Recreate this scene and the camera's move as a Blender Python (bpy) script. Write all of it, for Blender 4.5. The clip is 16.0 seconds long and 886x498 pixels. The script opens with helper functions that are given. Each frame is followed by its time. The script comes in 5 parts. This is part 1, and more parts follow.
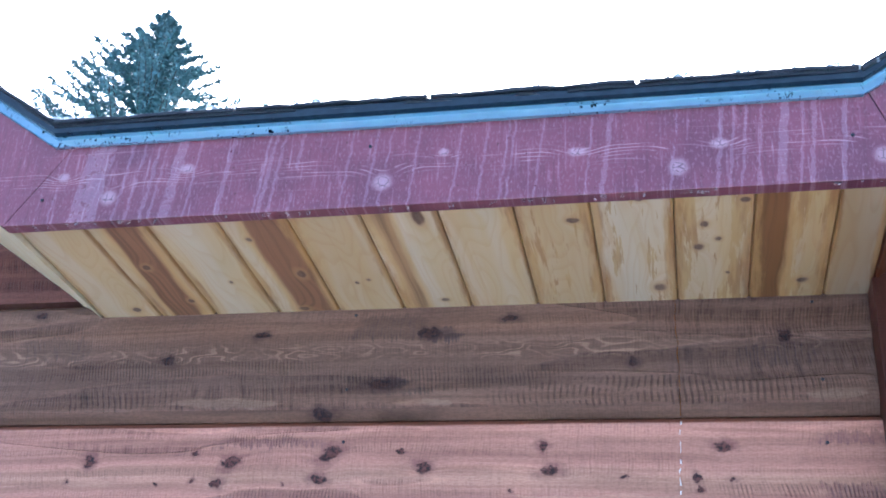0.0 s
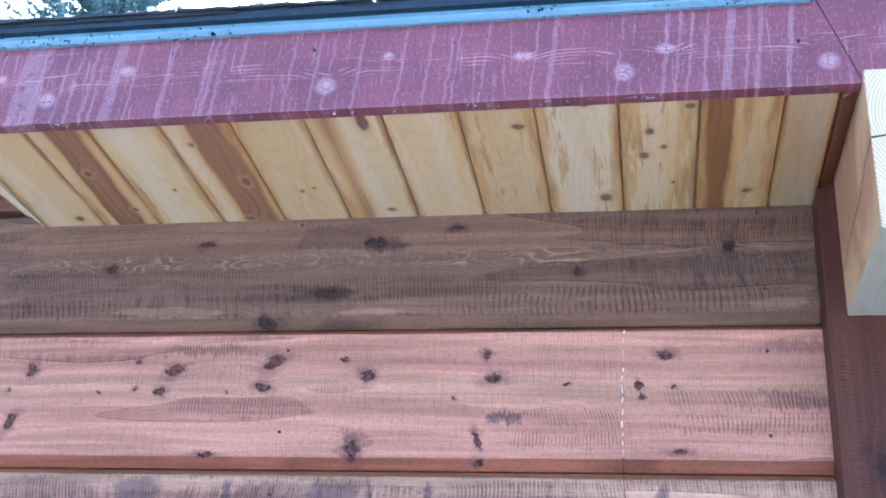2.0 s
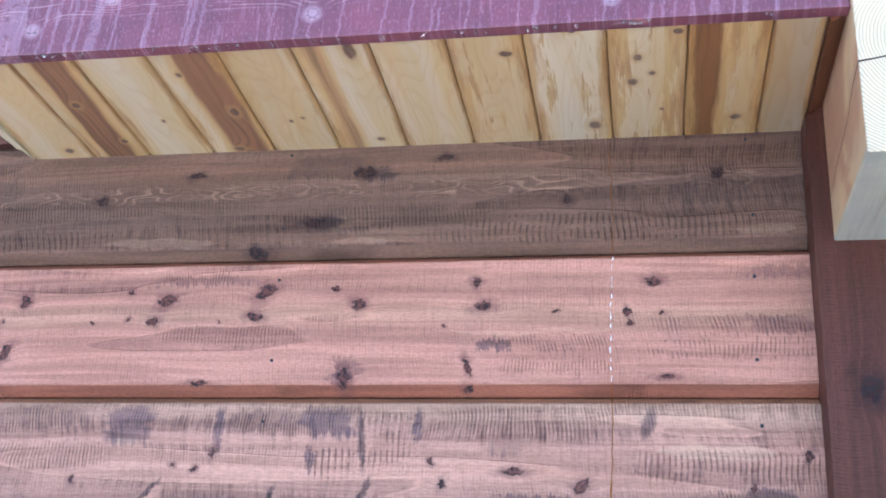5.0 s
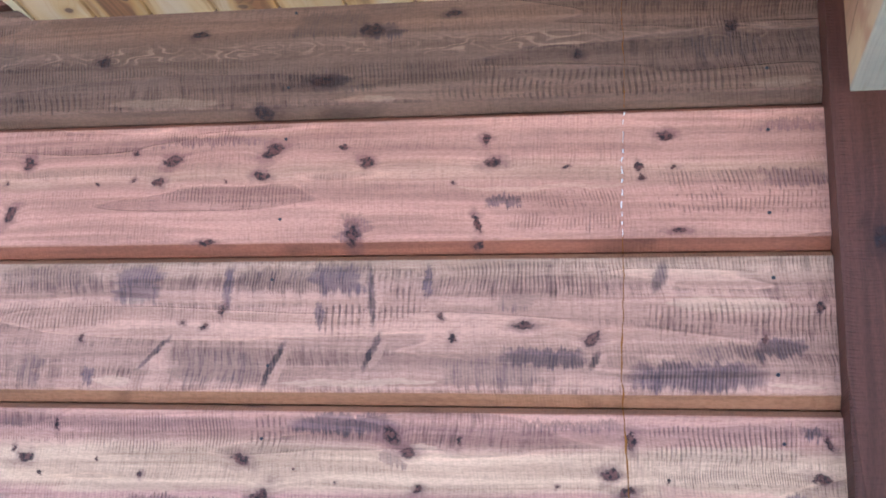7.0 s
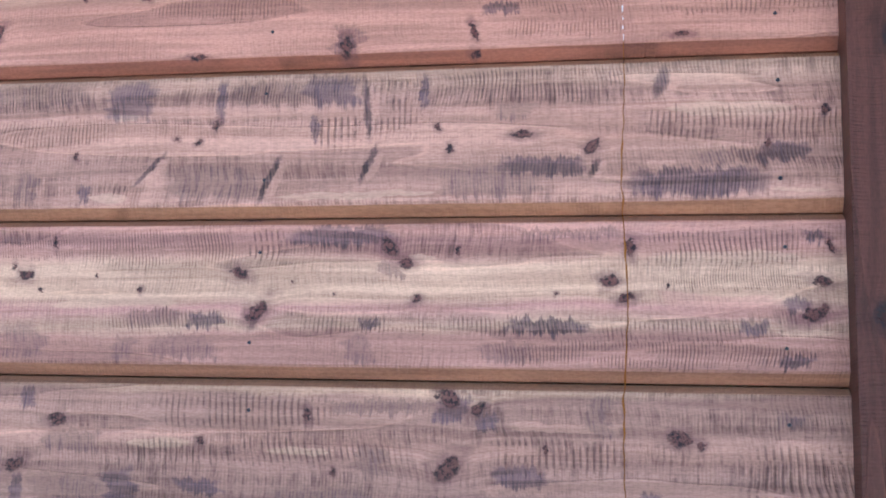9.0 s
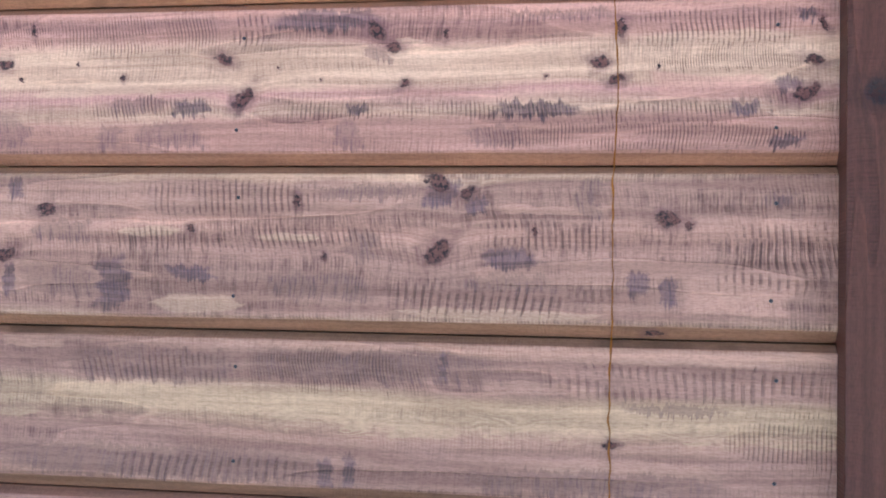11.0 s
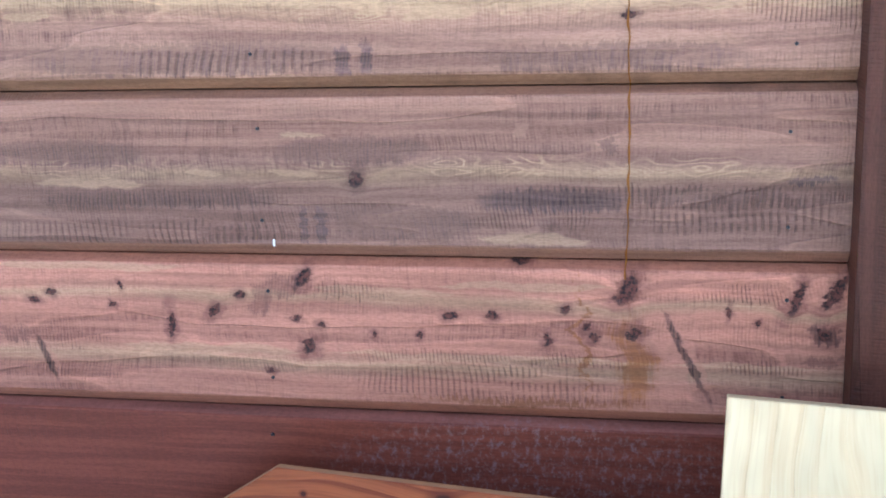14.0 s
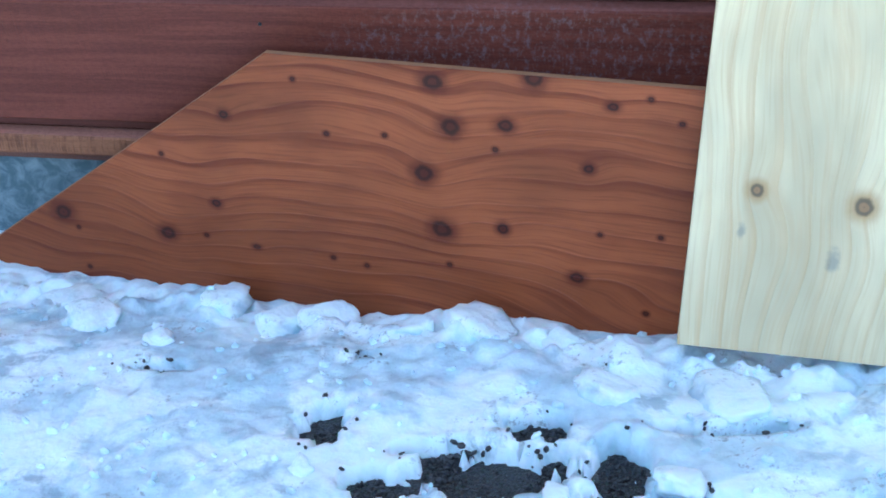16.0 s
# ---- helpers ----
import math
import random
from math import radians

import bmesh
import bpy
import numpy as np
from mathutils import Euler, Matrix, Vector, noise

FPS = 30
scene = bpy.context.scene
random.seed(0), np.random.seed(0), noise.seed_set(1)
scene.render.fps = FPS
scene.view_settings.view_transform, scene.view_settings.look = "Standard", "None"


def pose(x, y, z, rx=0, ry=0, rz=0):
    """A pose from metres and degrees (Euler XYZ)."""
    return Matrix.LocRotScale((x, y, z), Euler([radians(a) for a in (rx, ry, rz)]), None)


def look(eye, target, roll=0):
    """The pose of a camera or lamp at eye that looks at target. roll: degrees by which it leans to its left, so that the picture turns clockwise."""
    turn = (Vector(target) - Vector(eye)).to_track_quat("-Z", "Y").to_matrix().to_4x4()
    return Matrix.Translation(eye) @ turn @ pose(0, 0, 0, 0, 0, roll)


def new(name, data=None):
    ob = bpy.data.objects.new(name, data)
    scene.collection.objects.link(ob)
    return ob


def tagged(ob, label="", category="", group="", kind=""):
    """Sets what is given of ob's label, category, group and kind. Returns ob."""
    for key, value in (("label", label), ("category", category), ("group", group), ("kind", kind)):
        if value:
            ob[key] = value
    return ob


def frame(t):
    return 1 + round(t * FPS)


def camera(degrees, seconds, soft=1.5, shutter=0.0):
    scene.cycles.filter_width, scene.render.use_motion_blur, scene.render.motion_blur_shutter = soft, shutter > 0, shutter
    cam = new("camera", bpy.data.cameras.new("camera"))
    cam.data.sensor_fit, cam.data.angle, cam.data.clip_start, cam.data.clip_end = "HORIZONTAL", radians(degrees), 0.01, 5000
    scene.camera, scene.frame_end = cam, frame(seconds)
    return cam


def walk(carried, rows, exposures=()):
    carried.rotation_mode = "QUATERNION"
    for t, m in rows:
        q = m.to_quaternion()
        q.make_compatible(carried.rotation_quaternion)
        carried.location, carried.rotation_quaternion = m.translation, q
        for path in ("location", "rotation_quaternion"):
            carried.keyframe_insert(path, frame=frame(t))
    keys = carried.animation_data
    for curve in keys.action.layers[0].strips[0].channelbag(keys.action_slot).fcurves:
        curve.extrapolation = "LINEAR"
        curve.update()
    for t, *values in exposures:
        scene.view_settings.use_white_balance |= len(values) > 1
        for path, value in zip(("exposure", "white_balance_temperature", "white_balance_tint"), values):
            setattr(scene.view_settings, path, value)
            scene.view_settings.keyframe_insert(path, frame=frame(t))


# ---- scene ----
cam = camera(41.7, 16.0, 1.8)
PATH = [
    (0, (0.484, -1.999, 2.341), (0.085, -0.278, 3.277), 3.8),
    (0.5, (0.492, -2.004, 2.338), (0.116, -0.276, 3.273), 3.6),
    (1, (0.506, -1.979, 2.314), (0.142, -0.22, 3.194), 3.5),
    (1.5, (0.508, -1.973, 2.308), (0.171, -0.195, 3.16), 3.2),
    (2, (0.515, -1.959, 2.303), (0.171, -0.178, 3.145), 3.3),
    (2.5, (0.516, -1.949, 2.301), (0.177, -0.16, 3.128), 2.9),
    (3, (0.525, -1.944, 2.295), (0.18, -0.153, 3.116), 3.0),
    (3.2, (0.519, -1.946, 2.292), (0.181, -0.153, 3.111), 2.7),
    (5.3, (0.532, -1.96, 2.292), (0.19, -0.123, 3.004), 2.7),
    (5.5, (0.524, -1.955, 2.28), (0.189, -0.109, 2.974), 2.6),
    (6, (0.515, -1.939, 2.26), (0.177, -0.079, 2.915), 2.6),
    (6.5, (0.514, -1.928, 2.248), (0.169, -0.053, 2.855), 2.7),
    (7, (0.504, -1.918, 2.22), (0.164, -0.035, 2.801), 2.3),
    (7.5, (0.513, -1.901, 2.199), (0.163, -0.002, 2.721), 1.8),
    (8, (0.516, -1.875, 2.173), (0.16, 0.037, 2.638), 1.6),
    (8.5, (0.519, -1.871, 2.17), (0.161, 0.056, 2.566), 1.5),
    (9, (0.525, -1.865, 2.139), (0.16, 0.069, 2.493), 1.6),
    (9.2, (0.522, -1.863, 2.134), (0.16, 0.078, 2.451), 1.6),
    (11.3, (0.511, -1.849, 2.071), (0.18, 0.123, 2.081), 0.8),
    (11.5, (0.515, -1.842, 2.073), (0.175, 0.129, 2.046), 0.9),
    (12, (0.507, -1.828, 2.043), (0.171, 0.139, 1.905), 0.3),
    (12.5, (0.51, -1.825, 2.003), (0.144, 0.129, 1.786), -0.5),
    (13, (0.522, -1.837, 1.968), (0.148, 0.106, 1.679), -0.9),
    (13.5, (0.529, -1.845, 1.917), (0.143, 0.085, 1.563), -1.1),
    (14, (0.53, -1.848, 1.879), (0.154, 0.064, 1.431), -1.7),
    (14.5, (0.511, -1.849, 1.856), (0.152, 0.027, 1.263), -1.8),
    (15, (0.546, -1.839, 1.836), (0.169, -0.029, 1.072), -2.8),
    (15.5, (0.553, -1.848, 1.789), (0.166, -0.112, 0.877), -2.8),
    (16, (0.565, -1.866, 1.748), (0.192, -0.165, 0.765), -2.9),
]
walk(cam, [(t, look(eye, target, roll)) for t, eye, target, roll in PATH],
     [(0.0, 2.07, 5200, 11), (1.0, 2.12, 5250, 11), (2.0, 2.38, 5300, 12), (3.0, 2.37, 5350, 12), (6.5, 2.45, 5800, 14), (7.5, 2.2, 5850, 14), (9.0, 2.22, 6000, 15), (12.0, 2.45, 6450, 14), (14.5, 2.74, 6550, 12), (15.2, 2.75, 6500, 8), (16.0, 2.48, 5700, 1)])

# ---- daylight ----
world = bpy.data.worlds.new("overcast_sky")
scene.world = world
world.use_nodes = True
wn = world.node_tree.nodes
sky = wn.new("ShaderNodeTexSky")
sky.sky_type, sky.sun_disc = "NISHITA", False
sky.sun_elevation, sky.sun_rotation = radians(42), radians(0)
sky.air_density, sky.dust_density, sky.ozone_density = 1.0, 7.0, 1.0
wn["Background"].inputs["Strength"].default_value = 0.14
world.node_tree.links.new(sky.outputs["Color"], wn["Background"].inputs["Color"])
lamp = bpy.data.lights.new("sun", "SUN")
lamp.energy, lamp.angle, lamp.color = 0.8, radians(20), (1.0, 0.96, 0.9)
sun = new("sun", lamp)
sun.matrix_world = look((0, 9, 8.1), (0, 0, 0))


# ---- material helpers ----
class Nodes:
    """A short hand for building one node material."""

    def __init__(self, name):
        self.mat = bpy.data.materials.new(name)
        self.mat.use_nodes = True
        self.tree = self.mat.node_tree
        self.bsdf = self.tree.nodes["Principled BSDF"]
        self.coord = self.tree.nodes.new("ShaderNodeTexCoord").outputs["Object"]

    def put(self, socket, value):
        if isinstance(value, bpy.types.NodeSocket):
            self.tree.links.new(value, socket)
        elif isinstance(value, (tuple, list)) and len(value) == 3 and socket.type == "RGBA":
            socket.default_value = (*value, 1)
        else:
            socket.default_value = value

    def math(self, op, a, b=0.0, c=0.0):
        n = self.tree.nodes.new("ShaderNodeMath")
        n.operation = op
        for s, v in zip(n.inputs, (a, b, c)):
            self.put(s, v)
        return n.outputs[0]

    def vec(self, op, a, b=(0, 0, 0)):
        n = self.tree.nodes.new("ShaderNodeVectorMath")
        n.operation = op
        self.put(n.inputs[0], a), self.put(n.inputs[1], b)
        return n.outputs["Value"] if op in ("LENGTH", "DOT_PRODUCT") else n.outputs[0]

    def split(self, v):
        n = self.tree.nodes.new("ShaderNodeSeparateXYZ")
        self.put(n.inputs[0], v)
        return n.outputs

    def join(self, x, y, z):
        n = self.tree.nodes.new("ShaderNodeCombineXYZ")
        for s, v in zip(n.inputs, (x, y, z)):
            self.put(s, v)
        return n.outputs[0]

    def noise(self, v, scale=1.0, detail=3.0, rough=0.55, warp=0.0):
        n = self.tree.nodes.new("ShaderNodeTexNoise")
        self.put(n.inputs["Vector"], v)
        n.inputs["Scale"].default_value, n.inputs["Detail"].default_value = scale, detail
        n.inputs["Roughness"].default_value, n.inputs["Distortion"].default_value = rough, warp
        return n.outputs[0]

    def cells(self, v, scale, feature="F1"):
        n = self.tree.nodes.new("ShaderNodeTexVoronoi")
        n.feature = feature
        self.put(n.inputs["Vector"], v)
        n.inputs["Scale"].default_value = scale
        return n.outputs[0]

    def step(self, value, lo, hi, out_lo=0.0, out_hi=1.0):
        n = self.tree.nodes.new("ShaderNodeMapRange")
        n.interpolation_type = "SMOOTHSTEP"
        for s, v in zip(n.inputs, (value, lo, hi, out_lo, out_hi)):
            self.put(s, v)
        return n.outputs[0]

    def mix(self, fac, a, b, blend="MIX"):
        n = self.tree.nodes.new("ShaderNodeMix")
        n.data_type, n.blend_type = "RGBA", blend
        self.put(n.inputs[0], fac), self.put(n.inputs[6], a), self.put(n.inputs[7], b)
        return n.outputs[2]

    def blob(self, u, w, a, c, ra, rc, slant=0.0):
        n = self.tree.nodes.new("ShaderNodeGroup")
        n.node_tree = BLOB
        for socket, v in zip(n.inputs, (u, w, a, c, 1 / ra, 1 / rc, slant)):
            self.put(socket, v)
        return n.outputs

    def done(self, color, rough=0.6, bump=None, depth=0.002, strength=1.0, **more):
        self.put(self.bsdf.inputs["Base Color"], color)
        self.put(self.bsdf.inputs["Roughness"], rough)
        for key, v in more.items():
            self.put(self.bsdf.inputs[key.replace("_", " ")], v)
        if bump is not None:
            n = self.tree.nodes.new("ShaderNodeBump")
            n.inputs["Strength"].default_value, n.inputs["Distance"].default_value = strength, depth
            self.put(n.inputs["Height"], bump)
            self.tree.links.new(n.outputs[0], self.bsdf.inputs["Normal"])
        return self.mat


def blob_group():
    """Shared arithmetic: how far (U, W) lies from a place (A, C), in its half sizes, with a slant."""
    g = bpy.data.node_groups.new("blob", "ShaderNodeTree")
    for key in ("U", "W", "A", "C", "Over_U", "Over_W", "Slant"):
        g.interface.new_socket(key, in_out="INPUT", socket_type="NodeSocketFloat")
    for key in ("Square", "Quart", "Lens", "Box"):
        g.interface.new_socket(key, in_out="OUTPUT", socket_type="NodeSocketFloat")
    src, dst = g.nodes.new("NodeGroupInput").outputs, g.nodes.new("NodeGroupOutput").inputs

    def op(kind, a, b=0.0):
        n = g.nodes.new("ShaderNodeMath")
        n.operation = kind
        for socket, v in zip(n.inputs, (a, b)):
            if isinstance(v, bpy.types.NodeSocket):
                g.links.new(v, socket)
            else:
                socket.default_value = v
        return n.outputs[0]

    dw = op("SUBTRACT", src["W"], src["C"])
    du = op("SUBTRACT", op("SUBTRACT", src["U"], src["A"]), op("MULTIPLY", dw, src["Slant"]))
    du, dw = op("MULTIPLY", du, src["Over_U"]), op("MULTIPLY", dw, src["Over_W"])
    uu, ww = op("MULTIPLY", du, du), op("MULTIPLY", dw, dw)
    g.links.new(op("ADD", uu, ww), dst["Square"])
    g.links.new(op("ADD", op("MULTIPLY", uu, uu), op("MULTIPLY", ww, ww)), dst["Quart"])
    g.links.new(op("ADD", op("MULTIPLY", uu, uu), op("ABSOLUTE", dw)), dst["Lens"])
    g.links.new(op("MAXIMUM", op("ABSOLUTE", du), op("ABSOLUTE", dw)), dst["Box"])
    return g


BLOB = blob_group()


def knot_field(m, knots, along, across, reach=5.0):
    """From knots (along, across, half length, half height, slant): how near the nearest one is, and how the grain bulges round them."""
    near, bulge = 80.0, 0.0
    for a, c, ra, rc, sl in knots:
        d2 = m.blob(along, across, a, c, ra, rc, sl)["Square"]
        near = m.math("MINIMUM", near, d2)
        if ra > 0.008:
            bulge = m.math("MULTIPLY_ADD", m.math("EXPONENT", m.math("MULTIPLY", d2, -1 / reach)), rc * 1.5, bulge)
    return m.math("SQRT", near), bulge


def siding_wood(name, seed, smooth, rough, sap, marks, span=(0.0, 1.0), bands=((0.0, "S", 1.0), (1.0, "S", 0.9)), rough_part=0.5, kerf=1.0, flame=None, stains=(), blue=(0.102, 0.062, 0.068), gloss=0.6, planed_shade=(0.27, 0.125, 0.070), frost=None):
    """Stained softwood, grain along x: bands of heart and sapwood, saw marks across the grain, skipped planing, soaked-in dark patches, knots."""
    m = Nodes(name)
    x, y, z = m.split(m.coord)
    xs = m.math("ADD", x, seed * 3.7)

    def field(fx, fz, shift, detail=2, rough_n=0.55, warp=0.0, xin=None, zin=None):
        return m.noise(m.join(m.math("MULTIPLY", xs if xin is None else xin, fx), seed + shift, m.math("MULTIPLY", z if zin is None else zin, fz)), 1, detail, rough_n, warp)

    def times(tone, f):
        return tuple(min(1.0, c * f) for c in tone)

    def shade(col, fac, lo, hi=1.0):
        """Multiplies the colour by hi where fac is 0 and by lo where it is 1."""
        return m.mix(1.0, col, m.mix(fac, (hi, hi, hi), lo if isinstance(lo, tuple) else (lo, lo, lo)), "MULTIPLY")

    knots = marks.get("knots", ()) + marks.get("specks", ())
    ragged = m.math("SUBTRACT", field(48.0, 75.0, 31, 3, 0.7), 0.5)
    ragged_b = m.math("SUBTRACT", field(60.0, 45.0, 33, 3, 0.65), 0.5)
    kx = m.math("ADD", x, m.math("MULTIPLY", ragged, 0.030))
    kz = m.math("ADD", z, m.math("MULTIPLY", ragged_b, 0.018))
    near, bulge = knot_field(m, knots, kx, kz)
    drift = field(1.1, 4.0, 0, 2)
    zz = m.math("ADD", m.math("ADD", z, m.math("MULTIPLY", bulge, 0.55)), m.math("MULTIPLY", drift, 0.05))
    lines = field(1.8, 170.0, 0, 3, zin=zz)
    streaks = field(2.4, 62.0, 1, 3, 0.6, zin=zz)
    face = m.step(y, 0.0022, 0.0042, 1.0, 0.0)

    # long bands of heartwood and sapwood
    up = m.math("ADD", zz, m.math("MULTIPLY", m.math("SUBTRACT", field(5.0, 26.0, 35, 3, 0.6), 0.5), 0.030))
    up = m.math("DIVIDE", m.math("SUBTRACT", up, span[0] + 0.025), span[1] - span[0])
    ramp = m.tree.nodes.new("ShaderNodeValToRGB")
    tones = {"S": smooth, "R": rough, "P": sap}
    for i, (at, key, f) in enumerate(bands):
        stop = ramp.color_ramp.elements[i] if i < 2 else ramp.color_ramp.elements.new(at)
        stop.position, stop.color = at, (*times(tones[key], f), 1)
    m.put(ramp.inputs[0], up)
    col = ramp.outputs[0]
    col = shade(col, m.step(streaks, 0.36, 0.64), (0.80, 0.77, 0.76), 1.10)
    col = shade(col, m.math("MULTIPLY", m.step(lines, 0.52, 0.74), 0.38), (0.66, 0.58, 0.55))
    if flame:
        # cathedral figure: nested closed rings along one band
        zf, hf = flame
        rings = m.math("SINE", m.math("MULTIPLY", field(13.0, 42.0, 41, 1, 0.4), 46.0))
        zone = m.step(m.math("ABSOLUTE", m.math("DIVIDE", m.math("SUBTRACT", m.math("ADD", z, m.math("MULTIPLY", drift, 0.02)), zf + 0.01), hf)), 0.35, 1.0, 1.0, 0.0)
        col = m.mix(m.math("MULTIPLY", m.math("MULTIPLY", m.step(rings, 0.2, 0.95), zone), m.step(field(9.0, 3.0, 55, 2), 0.42, 0.62, 0.12, 0.75)), col, times(sap, 1.08))
        col = m.mix(m.math("MULTIPLY", m.math("MULTIPLY", m.step(rings, -0.4, -0.9), zone), 0.16), col, times(rough, 0.55))

    # fine saw ticks, broken along the grain, and the patches that the planer missed
    sx = m.math("ADD", m.math("ADD", xs, m.math("MULTIPLY", field(2.0, 6.0, 3, 2), 0.05)), m.math("MULTIPLY", z, 0.03))
    marks_n = field(210.0, 26.0, 2, 2, 0.6, xin=sx)
    coarse = field(64.0, 12.0, 5, 2, 0.6, xin=sx)
    tick = m.step(marks_n, 0.46, 0.66)
    rows = m.step(field(3.0, 44.0, 6, 3, 0.6), 0.40, 0.60)
    skip_n = field(1.5, 12.0, 8, 2, 0.4, 0.25)
    skip = m.math("MULTIPLY", m.step(skip_n, rough_part, rough_part + 0.02), face)
    rim = m.math("MULTIPLY", m.math("MULTIPLY", m.step(skip_n, rough_part - 0.016, rough_part - 0.002), m.step(skip_n, rough_part, rough_part + 0.006, 1.0, 0.0)), face)
    teeth = m.step(m.math("SINE", m.math("MULTIPLY", sx, 1050.0)), -0.3, 0.9)
    tick = m.math("MULTIPLY_ADD", tick, 0.62, m.math("MULTIPLY", teeth, m.step(field(4.0, 30.0, 53, 2), 0.36, 0.58, 0.08, 0.48)))
    sawn = m.math("MULTIPLY", m.math("MULTIPLY", tick, m.step(rows, 0.0, 1.0, 0.35, 1.0)), m.math("MULTIPLY", m.step(skip, 0.0, 1.0, 0.62, 1.0), 0.85 * kerf))
    col = shade(col, m.math("MULTIPLY", skip, 0.5), (0.78, 0.76, 0.78), 1.04)
    col = shade(col, sawn, (0.58, 0.55, 0.57), 1.06)
    col = shade(col, m.math("MULTIPLY", m.math("MULTIPLY", m.step(coarse, 0.53, 0.62), m.math("MULTIPLY", skip, m.step(rows, 0.0, 1.0, 0.25, 1.0))), 0.6 * kerf), (0.62, 0.60, 0.62))
    col = shade(col, rim, (1.14, 1.13, 1.12))

    # patches at their places
    px = m.math("ADD", x, m.math("ADD", m.math("MULTIPLY", ragged, 0.034), m.math("MULTIPLY", m.math("SUBTRACT", field(3.0, 30.0, 51, 3), 0.5), 0.11)))
    pz = m.math("ADD", z, m.math("ADD", m.math("MULTIPLY", ragged_b, 0.014), m.math("MULTIPLY", m.math("SUBTRACT", m.math("ADD", marks_n, m.math("MULTIPLY", coarse, 0.7)), 0.85), 0.034)))
    wz = m.math("ADD", m.math("MULTIPLY_ADD", ragged_b, 0.006, z), m.math("MULTIPLY", m.math("SUBTRACT", field(9.0, 9.0, 37, 3, 0.6), 0.5), 0.030))
    qx = m.math("MULTIPLY_ADD", m.math("SUBTRACT", field(4.0, 14.0, 57, 2), 0.5), 0.09, x)

    def patches(items, shape, u_in, w_in, lo, hi):
        mask = 0.0
        for a, c, ra, rc, *sl in items:
            lean = sl[0] if sl else 0.0
            d = m.blob(u_in, w_in, a, c, max(0.007, ra - abs(lean) * rc), rc, lean)[shape]
            mask = m.math("MAXIMUM", mask, m.step(d, lo, hi, 1.0, 0.0))
        return mask

    if marks.get("clean"):
        clear = m.math("MULTIPLY", patches(marks["clean"], "Box", qx, wz, 0.80, 1.05), face)
        col = m.mix(m.math("MULTIPLY", clear, 0.55), col, m.mix(m.step(streaks, 0.4, 0.6), times(smooth, 1.20), times(smooth, 1.02)))
    if marks.get("cream"):
        clear = m.math("MULTIPLY", patches(marks["cream"], "Lens", px, wz, 0.55, 1.10), face)
        col = m.mix(m.math("MULTIPLY", clear, 0.66), col, m.mix(m.step(streaks, 0.4, 0.6), times(sap, 1.10), times(sap, 0.90)))
    comb = 0.0
    if marks.get("comb"):
        worn = m.step(field(14.0, 60.0, 43, 3), 0.34, 0.56)
        for a, c, ra, rc, pitch in marks["comb"]:
            tooth = m.step(m.math("SINE", m.math("MULTIPLY", sx, 6.2832 / (pitch * 0.8))), 0.0, 0.95)
            comb = m.math("MAXIMUM", comb, m.math("MULTIPLY", tooth, m.step(m.blob(px, pz, a, c, ra, rc)["Quart"], 0.2, 1.4, 1.0, 0.0)))
        comb = m.math("MULTIPLY", m.math("MULTIPLY", comb, worn), face)
    if marks.get("dim"):
        soaked = m.math("MULTIPLY", patches(marks["dim"], "Quart", px, pz, 0.25, 1.3), face)
        col = m.mix(m.math("MULTIPLY", soaked, 0.56), col, m.mix(m.step(tick, 0.0, 1.0), times(rough, 0.62), blue))
    if marks.get("dark"):
        wide = [p for p in marks["dark"] if not p[4]]
        slim = [p for p in marks["dark"] if p not in wide]
        soaked = m.math("MULTIPLY", m.math("MAXIMUM", patches([p for p in wide if p[2] > 0.028], "Quart", px, pz, 0.1, 1.3), patches([p for p in wide if p[2] <= 0.028], "Quart", kx, pz, 0.05, 1.4)), face)
        col = m.mix(m.math("MULTIPLY", soaked, m.step(tick, 0.0, 1.0, 0.66, 0.95)), col, m.mix(m.step(streaks, 0.40, 0.60), times(blue, 1.25), times(blue, 0.60)))
        gx, gz = m.math("MULTIPLY_ADD", ragged, 0.020, x), m.math("MULTIPLY_ADD", ragged_b, 0.016, z)
        torn = m.math("MULTIPLY", patches([(a + 1.5 * max(0.007, ra - abs(sl) * rc), c - 0.15 * rc, max(0.007, ra - abs(sl) * rc) * 1.3 + abs(sl) * rc, rc * 0.85, sl) for a, c, ra, rc, sl in slim if sl], "Square", gx, gz, 0.5, 1.0), face)
        col = m.mix(m.math("MULTIPLY", torn, 0.42), col, times(smooth, 1.08))
        gash = m.math("MULTIPLY", patches(slim, "Square", gx, gz, 0.25, 1.6), face)
        col = m.mix(m.math("MULTIPLY", gash, m.step(tick, 0.0, 1.0, 0.66, 0.95)), col, m.mix(m.step(streaks, 0.4, 0.6), times(blue, 0.75), times(blue, 0.26)))
    if marks.get("comb"):
        col = shade(col, m.math("MULTIPLY", comb, 0.85 * kerf), (0.56, 0.53, 0.55), 1.02)

    # planed edges took the stain evenly, with the ends of knots and soaked spots; the bevels' shade is put into this
    # tone too
    edge = m.mix(m.step(field(3.0, 90.0, 18, 3), 0.35, 0.7), planed_shade, times(planed_shade, 0.68))
    edge = m.mix(m.step(field(5.0, 9.0, 45, 2), 0.62, 0.72, 0.0, 0.7), edge, times(planed_shade, 0.35))
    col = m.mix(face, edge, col)
